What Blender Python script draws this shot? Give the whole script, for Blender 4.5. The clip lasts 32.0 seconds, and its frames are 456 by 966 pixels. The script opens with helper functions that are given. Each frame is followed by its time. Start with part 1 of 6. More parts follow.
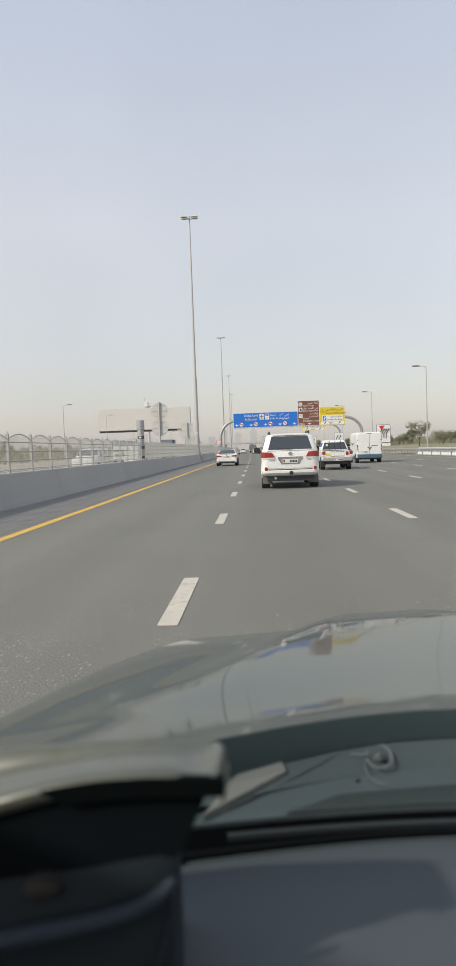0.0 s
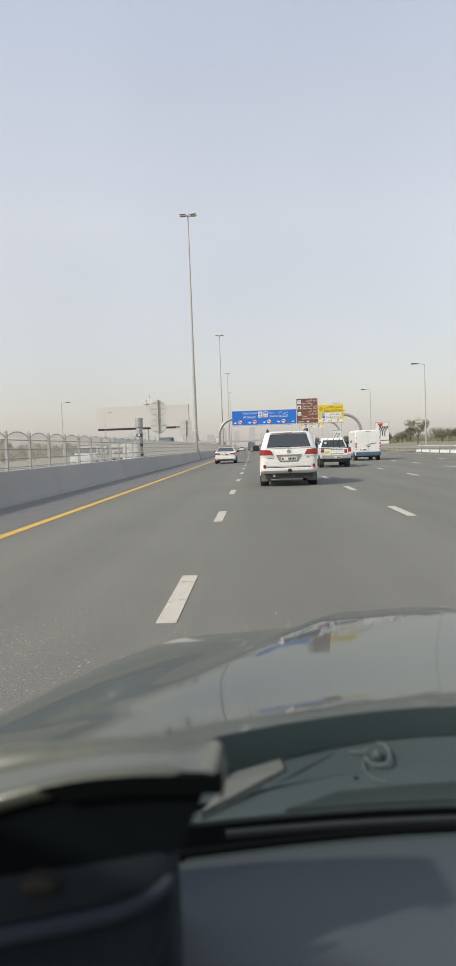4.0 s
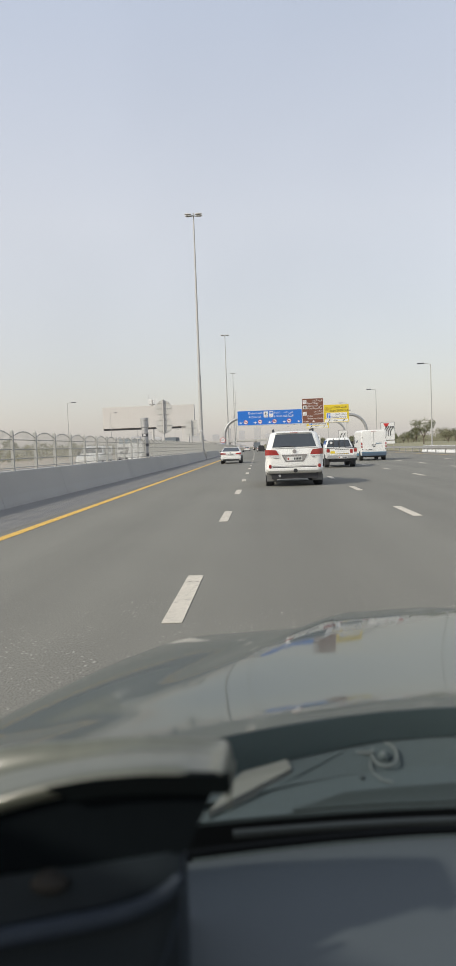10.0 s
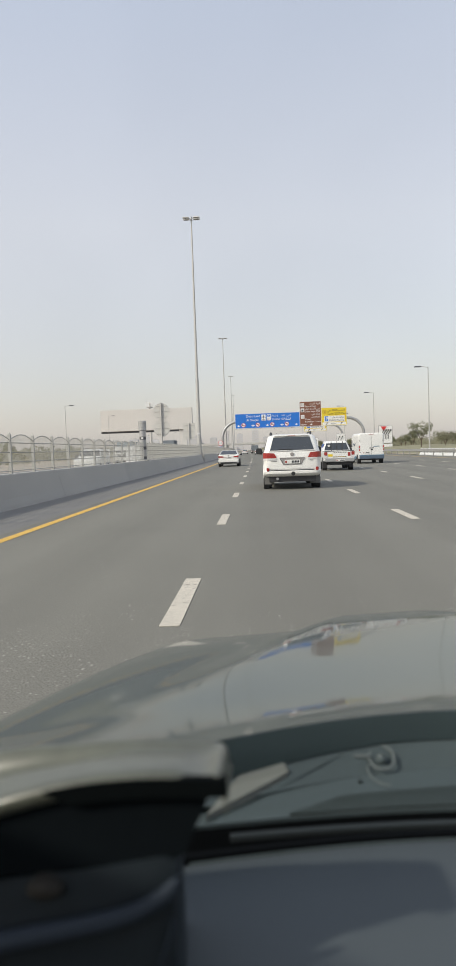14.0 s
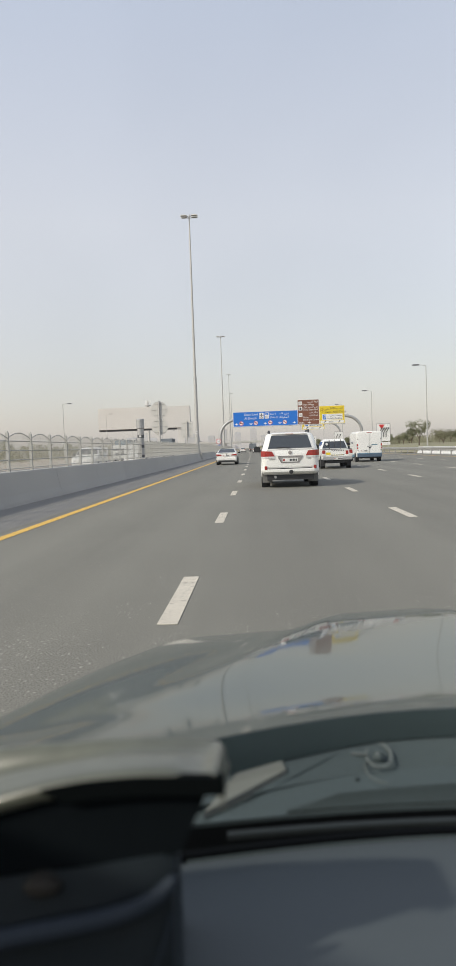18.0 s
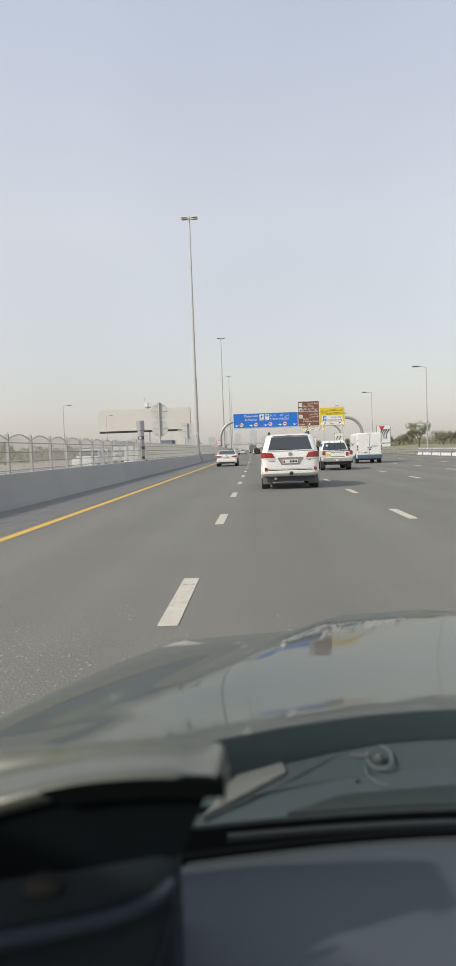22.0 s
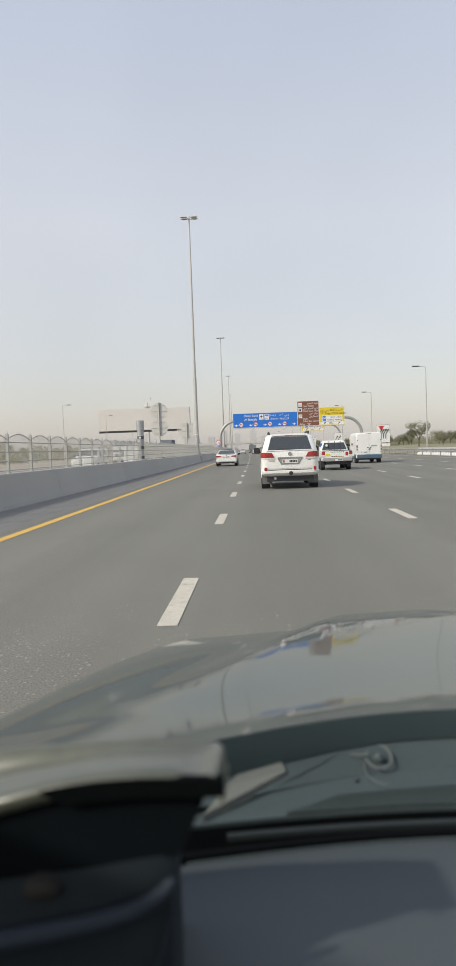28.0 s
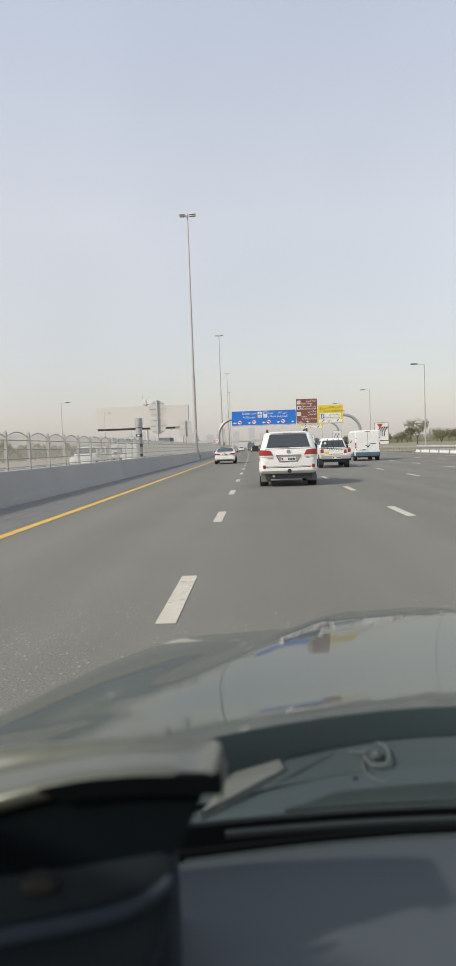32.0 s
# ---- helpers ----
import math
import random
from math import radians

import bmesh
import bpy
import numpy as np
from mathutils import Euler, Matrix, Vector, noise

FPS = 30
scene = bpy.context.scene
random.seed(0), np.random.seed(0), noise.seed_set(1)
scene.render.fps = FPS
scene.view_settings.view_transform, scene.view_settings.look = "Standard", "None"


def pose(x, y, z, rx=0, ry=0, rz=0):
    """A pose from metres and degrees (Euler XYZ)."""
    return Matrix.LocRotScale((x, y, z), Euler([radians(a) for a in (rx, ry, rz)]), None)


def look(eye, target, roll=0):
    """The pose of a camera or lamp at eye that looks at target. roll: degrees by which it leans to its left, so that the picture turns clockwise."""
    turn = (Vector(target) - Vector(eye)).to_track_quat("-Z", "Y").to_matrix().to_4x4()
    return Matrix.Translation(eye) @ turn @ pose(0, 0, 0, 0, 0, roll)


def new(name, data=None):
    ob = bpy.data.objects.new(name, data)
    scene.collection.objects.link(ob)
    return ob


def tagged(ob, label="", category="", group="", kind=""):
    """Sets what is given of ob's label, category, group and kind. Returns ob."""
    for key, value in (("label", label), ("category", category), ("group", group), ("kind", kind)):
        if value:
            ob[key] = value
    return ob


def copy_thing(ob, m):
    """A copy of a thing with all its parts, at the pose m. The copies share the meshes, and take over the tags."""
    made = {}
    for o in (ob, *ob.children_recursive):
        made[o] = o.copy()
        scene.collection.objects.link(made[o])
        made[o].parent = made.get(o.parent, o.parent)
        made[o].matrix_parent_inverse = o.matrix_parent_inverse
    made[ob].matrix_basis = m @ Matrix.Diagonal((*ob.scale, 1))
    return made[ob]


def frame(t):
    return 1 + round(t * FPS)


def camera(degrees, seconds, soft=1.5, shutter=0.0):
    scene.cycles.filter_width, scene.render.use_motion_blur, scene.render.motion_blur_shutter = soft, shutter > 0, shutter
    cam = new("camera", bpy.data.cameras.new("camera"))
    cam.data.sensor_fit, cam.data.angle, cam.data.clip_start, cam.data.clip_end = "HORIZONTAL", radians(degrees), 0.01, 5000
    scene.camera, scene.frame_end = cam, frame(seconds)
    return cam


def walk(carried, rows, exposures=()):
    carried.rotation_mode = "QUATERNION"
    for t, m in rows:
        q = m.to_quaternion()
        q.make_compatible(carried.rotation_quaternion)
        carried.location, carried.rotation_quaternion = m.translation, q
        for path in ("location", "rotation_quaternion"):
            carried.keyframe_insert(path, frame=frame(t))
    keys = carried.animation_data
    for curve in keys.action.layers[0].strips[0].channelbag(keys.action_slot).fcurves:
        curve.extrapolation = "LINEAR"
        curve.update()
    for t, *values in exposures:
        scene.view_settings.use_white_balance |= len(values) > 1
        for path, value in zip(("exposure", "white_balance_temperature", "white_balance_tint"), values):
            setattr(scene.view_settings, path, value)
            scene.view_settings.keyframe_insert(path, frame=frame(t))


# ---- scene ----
cam = camera(36.0, 32.0, soft=1.5)
cam.data.dof.use_dof = True
cam.data.dof.focus_distance = 30.0
cam.data.dof.aperture_fstop = 9.0
EYE = (0.0, 0.0, 1.41)


def aim(dx, dy, dz, yaw, pitch, roll):
    """A hand-held pose inside the car: shifts in metres, turns in degrees."""
    e = Vector(EYE) + Vector((dx, dy, dz))
    a, b = radians(2.7 + yaw), radians(-2.76 + pitch)
    way = Vector((-math.sin(a) * math.cos(b), math.cos(a) * math.cos(b), math.sin(b)))
    return look(e, e + way, -2.0 + roll)


PATH = [
    (0.0, 0.0007, 0, 0, -0.15, 0.04, 0),
    (0.5, 0.0010, 0, 0, -0.23, 0.00, 0),
    (1.0, 0.0013, 0, 0, -0.29, -0.05, 0),
    (1.5, 0.0014, 0, 0, -0.31, 0.10, 0),
    (2.0, 0.0012, 0, 0, -0.26, 0.05, 0),
    (2.5, 0.0013, 0, 0, -0.29, -0.21, 0),
    (4.5, 0.0011, 0, 0, -0.25, -0.14, 0),
    (5.0, 0.0012, 0, 0, -0.26, -0.26, 0),
    (5.5, 0.0012, 0, 0, -0.26, -0.09, 0),
    (6.0, 0.0010, 0, 0, -0.23, -0.05, 0),
    (6.5, 0.0008, 0, 0, -0.19, -0.11, 0),
    (7.0, 0.0012, 0, 0, -0.28, 0.04, 0),
    (7.5, 0.0016, 0, 0, -0.36, -0.11, 0),
    (8.0, 0.0011, 0, 0, -0.25, -0.05, 0),
    (8.5, 0.0003, 0, 0, -0.08, 0.00, 0),
    (9.0, -0.0004, 0, 0, 0.09, 0.03, 0),
    (9.5, -0.0009, 0, 0, 0.21, 0.00, 0),
    (10.0, -0.0008, 0, 0, 0.19, -0.14, 0),
    (10.5, -0.0009, 0, 0, 0.20, -0.05, 0),
    (11.0, -0.0012, 0, 0, 0.26, -0.10, 0),
    (11.5, -0.0008, 0, 0, 0.19, 0.05, 0),
    (12.0, -0.0008, 0, 0, 0.19, -0.11, 0),
    (12.5, -0.0009, 0, 0, 0.21, -0.09, 0),
    (13.0, -0.0003, 0, 0, 0.07, -0.05, 0),
    (13.5, -0.0002, 0, 0, 0.05, -0.11, 0),
    (14.0, -0.0000, 0, 0, 0.00, 0.10, 0),
    (14.5, 0.0007, 0, 0, -0.17, 0.05, 0),
    (16.5, 0.0013, 0, 0, -0.29, 0.04, 0),
    (17.0, 0.0011, 0, 0, -0.25, -0.11, 0),
    (17.5, 0.0009, 0, 0, -0.21, -0.05, 0),
    (18.0, 0.0007, 0, 0, -0.16, -0.05, 0),
    (18.5, 0.0006, 0, 0, -0.13, 0.04, 0),
    (19.0, 0.0007, 0, 0, -0.17, -0.16, 0),
    (19.5, 0.0009, 0, 0, -0.21, 0.00, 0),
    (20.0, 0.0010, 0, 0, -0.23, -0.05, 0),
    (20.5, 0.0007, 0, 0, -0.17, 0.06, 0),
    (21.0, 0.0007, 0, 0, -0.15, 0.08, 0),
    (21.5, 0.0007, 0, 0, -0.17, 0.04, 0),
    (22.0, 0.0007, 0, 0, -0.15, 0.08, 0),
    (22.5, 0.0003, 0, 0, -0.07, -0.13, 0),
    (23.0, 0.0006, 0, 0, -0.13, -0.08, 0),
    (23.5, 0.0003, 0, 0, -0.07, -0.15, 0),
    (24.0, 0.0007, 0, 0, -0.17, -0.10, 0),
    (24.5, 0.0005, 0, 0, -0.11, 0.04, 0),
    (25.0, 0.0005, 0, 0, -0.10, -0.11, 0),
    (25.5, 0.0001, 0, 0, -0.03, -0.08, 0),
    (26.0, -0.0000, 0, 0, 0.00, 0.00, 0),
    (26.5, 0.0003, 0, 0, -0.07, 0.04, 0),
    (28.5, 0.0008, 0, 0, -0.18, 0.06, 0),
    (29.0, -0.0000, 0, 0, 0.00, -0.11, 0),
    (29.5, -0.0005, 0, 0, 0.11, 0.00, 0),
    (30.0, 0.0003, 0, 0, -0.08, -0.09, 0),
    (30.5, 0.0005, 0, 0, -0.11, -0.14, 0),
    (31.0, 0.0005, 0, 0, -0.11, -0.26, 0),
    (31.5, 0.0007, 0, 0, -0.15, -0.05, 0),
    (32.0, 0.0013, 0, 0, -0.29, -0.13, 0),
]
walk(cam, [(r[0], aim(*r[1:])) for r in PATH])

# ---- light: hazy afternoon, sun behind to the left ----
SUN_AZ, SUN_EL = radians(235), radians(37)     # clockwise from +y
world = bpy.data.worlds.new("hazy_sky")
scene.world = world
world.use_nodes = True
wn, wl = world.node_tree.nodes, world.node_tree.links
wn.clear()
sky = wn.new("ShaderNodeTexSky")
sky.sky_type = "NISHITA"
sky.sun_disc = False
sky.sun_elevation = SUN_EL
sky.sun_rotation = SUN_AZ
sky.air_density = 1.2
sky.dust_density = 2.0
sky.ozone_density = 1.0
bg = wn.new("ShaderNodeBackground")
bg.inputs["Strength"].default_value = 0.06
# dust haze, thick and warm at the horizon, thinner overhead
coord = wn.new("ShaderNodeTexCoord")
split = wn.new("ShaderNodeSeparateXYZ")
haze = wn.new("ShaderNodeValToRGB")
while len(haze.color_ramp.elements) < 5:
    haze.color_ramp.elements.new(0.5)
for e, (at, c) in zip(haze.color_ramp.elements, ((0.0, (0.497, 0.459, 0.454)), (0.12, (0.528, 0.495, 0.496)), (0.30, (0.572, 0.55, 0.560)),
                                                 (0.55, (0.47, 0.495, 0.57)), (1.0, (0.38, 0.41, 0.48)))):
    e.position, e.color = at, (*c, 1)
dust = wn.new("ShaderNodeBackground")
dust.inputs["Strength"].default_value = 1.0
both = wn.new("ShaderNodeAddShader")
wo = wn.new("ShaderNodeOutputWorld")
wl.new(coord.outputs["Generated"], split.inputs[0])
wl.new(split.outputs["Z"], haze.inputs["Fac"])
veil = wn.new("ShaderNodeTexNoise")
veil.inputs["Scale"].default_value, veil.inputs["Detail"].default_value = 2.2, 4
span = wn.new("ShaderNodeMapRange")
span.inputs["From Min"].default_value, span.inputs["From Max"].default_value = 0.35, 0.65
span.inputs["To Min"].default_value, span.inputs["To Max"].default_value = 0.955, 1.045
wl.new(coord.outputs["Generated"], veil.inputs["Vector"])
wl.new(veil.outputs["Fac"], span.inputs["Value"])
wl.new(span.outputs["Result"], dust.inputs["Strength"])
wl.new(haze.outputs["Color"], dust.inputs["Color"])
wl.new(sky.outputs[0], bg.inputs["Color"])
wl.new(bg.outputs[0], both.inputs[0])
wl.new(dust.outputs[0], both.inputs[1])
wl.new(both.outputs[0], wo.inputs["Surface"])
sun_data = bpy.data.lights.new("sun", "SUN")
sun_data.energy = 3.1
sun_data.angle = radians(2.0)
sun_data.color = (1.0, 0.93, 0.80)
sun = new("sun", sun_data)
to_sun = Vector((math.sin(SUN_AZ) * math.cos(SUN_EL), math.cos(SUN_AZ) * math.cos(SUN_EL), math.sin(SUN_EL)))
sun.matrix_world = look(to_sun * 80, (0, 0, 0))
scene.view_settings.exposure = 0.0


# ---- materials ----
def mat(name, color, rough=0.6, metal=0.0, vary=0.12, scale=3.0, fine=60.0, bump=0.0, coat=0.0, alpha=1.0,
        each=0.0, emit=0.0, spec=0.5, stretch=None, gloss=0.04):
    m = bpy.data.materials.new(name)
    m.use_nodes = True
    n, l = m.node_tree.nodes, m.node_tree.links
    p = n["Principled BSDF"]
    p.inputs["Roughness"].default_value = rough
    p.inputs["Metallic"].default_value = metal
    p.inputs["Coat Weight"].default_value = coat
    p.inputs["Coat Roughness"].default_value = gloss
    p.inputs["Specular IOR Level"].default_value = spec
    tc = n.new("ShaderNodeTexCoord")
    mp = n.new("ShaderNodeMapping")
    l.new(tc.outputs["Object"], mp.inputs["Vector"])
    if stretch:
        mp.inputs["Scale"].default_value = stretch
    big, small = n.new("ShaderNodeTexNoise"), n.new("ShaderNodeTexNoise")
    big.inputs["Scale"].default_value, big.inputs["Detail"].default_value = scale, 5
    small.inputs["Scale"].default_value, small.inputs["Detail"].default_value = fine, 3
    for t in (big, small):
        l.new(mp.outputs[0], t.inputs["Vector"])
    mix = n.new("ShaderNodeMix")
    mix.data_type = "FLOAT"
    mix.inputs["Factor"].default_value = 0.4
    l.new(big.outputs["Fac"], mix.inputs["A"])
    l.new(small.outputs["Fac"], mix.inputs["B"])
    ramp = n.new("ShaderNodeMapRange")
    ramp.inputs["From Min"].default_value, ramp.inputs["From Max"].default_value = 0.25, 0.75
    ramp.inputs["To Min"].default_value, ramp.inputs["To Max"].default_value = 1 - vary, 1 + vary
    l.new(mix.outputs["Result"], ramp.inputs["Value"])
    hsv = n.new("ShaderNodeHueSaturation")
    hsv.inputs["Color"].default_value = (*color, 1)
    if each:
        info = n.new("ShaderNodeObjectInfo")
        er = n.new("ShaderNodeMapRange")
        er.inputs["To Min"].default_value, er.inputs["To Max"].default_value = 1 - each, 1 + each
        l.new(info.outputs["Random"], er.inputs["Value"])
        mul = n.new("ShaderNodeMath")
        mul.operation = "MULTIPLY"
        l.new(ramp.outputs["Result"], mul.inputs[0])
        l.new(er.outputs["Result"], mul.inputs[1])
        l.new(mul.outputs[0], hsv.inputs["Value"])
    else:
        l.new(ramp.outputs["Result"], hsv.inputs["Value"])
    l.new(hsv.outputs["Color"], p.inputs["Base Color"])
    if bump:
        b = n.new("ShaderNodeBump")
        b.inputs["Strength"].default_value = bump
        b.inputs["Distance"].default_value = 0.01
        l.new(small.outputs["Fac"], b.inputs["Height"])
        l.new(b.outputs["Normal"], p.inputs["Normal"])
    if emit:
        p.inputs["Emission Color"].default_value = (*color, 1)
        p.inputs["Emission Strength"].default_value = emit
    if alpha < 1:
        p.inputs["Alpha"].default_value = alpha
    return m


def asphalt_mat(name, light, dark, rough=0.85):
    """Worn asphalt: wheel tracks along the lanes, patchy wear, pale stone chips."""
    m = bpy.data.materials.new(name)
    m.use_nodes = True
    n, l = m.node_tree.nodes, m.node_tree.links
    p = n["Principled BSDF"]
    p.inputs["Roughness"].default_value = rough
    p.inputs["Specular IOR Level"].default_value = 0.3
    tc = n.new("ShaderNodeTexCoord")
    mp = n.new("ShaderNodeMapping")
    mp.inputs["Scale"].default_value = (1.0, 0.02, 1.0)
    l.new(tc.outputs["Object"], mp.inputs["Vector"])
    streak = n.new("ShaderNodeTexNoise")
    streak.inputs["Scale"].default_value, streak.inputs["Detail"].default_value = 0.7, 5
    l.new(mp.outputs[0], streak.inputs["Vector"])
    patch = n.new("ShaderNodeTexNoise")
    patch.inputs["Scale"].default_value, patch.inputs["Detail"].default_value = 0.35, 6
    l.new(tc.outputs["Object"], patch.inputs["Vector"])
    chips = n.new("ShaderNodeTexVoronoi")
    chips.inputs["Scale"].default_value = 24.0
    l.new(tc.outputs["Object"], chips.inputs["Vector"])
    grain = n.new("ShaderNodeTexNoise")
    grain.inputs["Scale"].default_value, grain.inputs["Detail"].default_value = 75, 4
    l.new(tc.outputs["Object"], grain.inputs["Vector"])
    a = n.new("ShaderNodeMix")
    a.data_type = "FLOAT"
    a.inputs["Factor"].default_value = 0.25
    l.new(streak.outputs["Fac"], a.inputs["A"])
    l.new(patch.outputs["Fac"], a.inputs["B"])
    r = n.new("ShaderNodeValToRGB")
    r.color_ramp.elements[0].position, r.color_ramp.elements[1].position = 0.33, 0.68
    r.color_ramp.elements[0].color, r.color_ramp.elements[1].color = (*dark, 1), (*light, 1)
    l.new(a.outputs["Result"], r.inputs["Fac"])
    g = n.new("ShaderNodeMapRange")
    g.inputs["From Min"].default_value, g.inputs["From Max"].default_value = 0.3, 0.7
    g.inputs["To Min"].default_value, g.inputs["To Max"].default_value = 0.57, 1.43
    l.new(grain.outputs["Fac"], g.inputs["Value"])
    hs = n.new("ShaderNodeHueSaturation")
    l.new(r.outputs["Color"], hs.inputs["Color"])
    l.new(g.outputs["Result"], hs.inputs["Value"])
    chip = n.new("ShaderNodeMapRange")
    chip.inputs["From Min"].default_value, chip.inputs["From Max"].default_value = 0.0, 0.3
    chip.inputs["To Min"].default_value, chip.inputs["To Max"].default_value = 0.8, 0.0
    l.new(chips.outputs["Distance"], chip.inputs["Value"])
    wear = n.new("ShaderNodeTexNoise")
    wear.inputs["Scale"].default_value, wear.inputs["Detail"].default_value = 1.3, 4
    l.new(tc.outputs["Object"], wear.inputs["Vector"])
    few = n.new("ShaderNodeMapRange")
    few.inputs["From Min"].default_value, few.inputs["From Max"].default_value = 0.35, 0.65
    few.inputs["To Min"].default_value, few.inputs["To Max"].default_value = 0.95, 0.50
    l.new(wear.outputs["Fac"], few.inputs["Value"])
    pick = n.new("ShaderNodeMath")
    pick.operation = "GREATER_THAN"
    l.new(few.outputs["Result"], pick.inputs[1])
    sep = n.new("ShaderNodeSeparateColor")
    l.new(chips.outputs["Color"], sep.inputs["Color"])
    l.new(sep.outputs["Red"], pick.inputs[0])
    mul = n.new("ShaderNodeMath")
    mul.operation = "MULTIPLY"
    l.new(chip.outputs["Result"], mul.inputs[0])
    l.new(pick.outputs[0], mul.inputs[1])
    mc = n.new("ShaderNodeMix")
    mc.data_type = "RGBA"
    l.new(mul.outputs[0], mc.inputs["Factor"])
    l.new(hs.outputs["Color"], mc.inputs["A"])
    mc.inputs["B"].default_value = (0.54, 0.52, 0.47, 1)
    l.new(mc.outputs["Result"], p.inputs["Base Color"])
    b = n.new("ShaderNodeBump")
    b.inputs["Strength"].default_value, b.inputs["Distance"].default_value = 0.5, 0.006
    l.new(grain.outputs["Fac"], b.inputs["Height"])
    l.new(b.outputs["Normal"], p.inputs["Normal"])
    return m


def cracked_paint(name, paint, below):
    """Thick road paint, crazed into cells and rubbed thin in places."""
    m = mat(name, paint, 0.8, vary=0.2, scale=2.5, fine=30, bump=0.35, each=0.1)
    n, l = m.node_tree.nodes, m.node_tree.links
    p = n["Principled BSDF"]
    base = p.inputs["Base Color"].links[0].from_socket
    tc = n.new("ShaderNodeTexCoord")
    cell = n.new("ShaderNodeTexVoronoi")
    cell.feature = "DISTANCE_TO_EDGE"
    cell.inputs["Scale"].default_value = 10.0
    worn = n.new("ShaderNodeTexNoise")
    worn.inputs["Scale"].default_value, worn.inputs["Detail"].default_value = 9.0, 6
    for t in (cell, worn):
        l.new(tc.outputs["Object"], t.inputs["Vector"])
    crack = n.new("ShaderNodeMapRange")
    crack.inputs["From Min"].default_value, crack.inputs["From Max"].default_value = 0.0, 0.035
    crack.inputs["To Min"].default_value, crack.inputs["To Max"].default_value = 0.45, 0.0
    l.new(cell.outputs["Distance"], crack.inputs["Value"])
    rub = n.new("ShaderNodeMapRange")
    rub.inputs["From Min"].default_value, rub.inputs["From Max"].default_value = 0.60, 0.72
    l.new(worn.outputs["Fac"], rub.inputs["Value"])
    most = n.new("ShaderNodeMath")
    most.operation = "MAXIMUM"
    l.new(crack.outputs["Result"], most.inputs[0])
    l.new(rub.outputs["Result"], most.inputs[1])
    mx = n.new("ShaderNodeMix")
    mx.data_type = "RGBA"
    l.new(most.outputs[0], mx.inputs["Factor"])
    l.new(base, mx.inputs["A"])
    mx.inputs["B"].default_value = (*below, 1)
    l.new(mx.outputs["Result"], p.inputs["Base Color"])
    return m


def leaf_mat(name, color, rough, **k):
    """Leaves: part of the light that falls on them passes through."""
    m = mat(name, color, rough, **k)
    n, l = m.node_tree.nodes, m.node_tree.links
    p = n["Principled BSDF"]
    thin, mx = n.new("ShaderNodeBsdfTranslucent"), n.new("ShaderNodeMixShader")
    mx.inputs[0].default_value = 0.4
    l.new(p.inputs["Base Color"].links[0].from_socket, thin.inputs["Color"])
    l.new(p.outputs[0], mx.inputs[1])
    l.new(thin.outputs[0], mx.inputs[2])
    l.new(mx.outputs[0], n["Material Output"].inputs["Surface"])
    return m


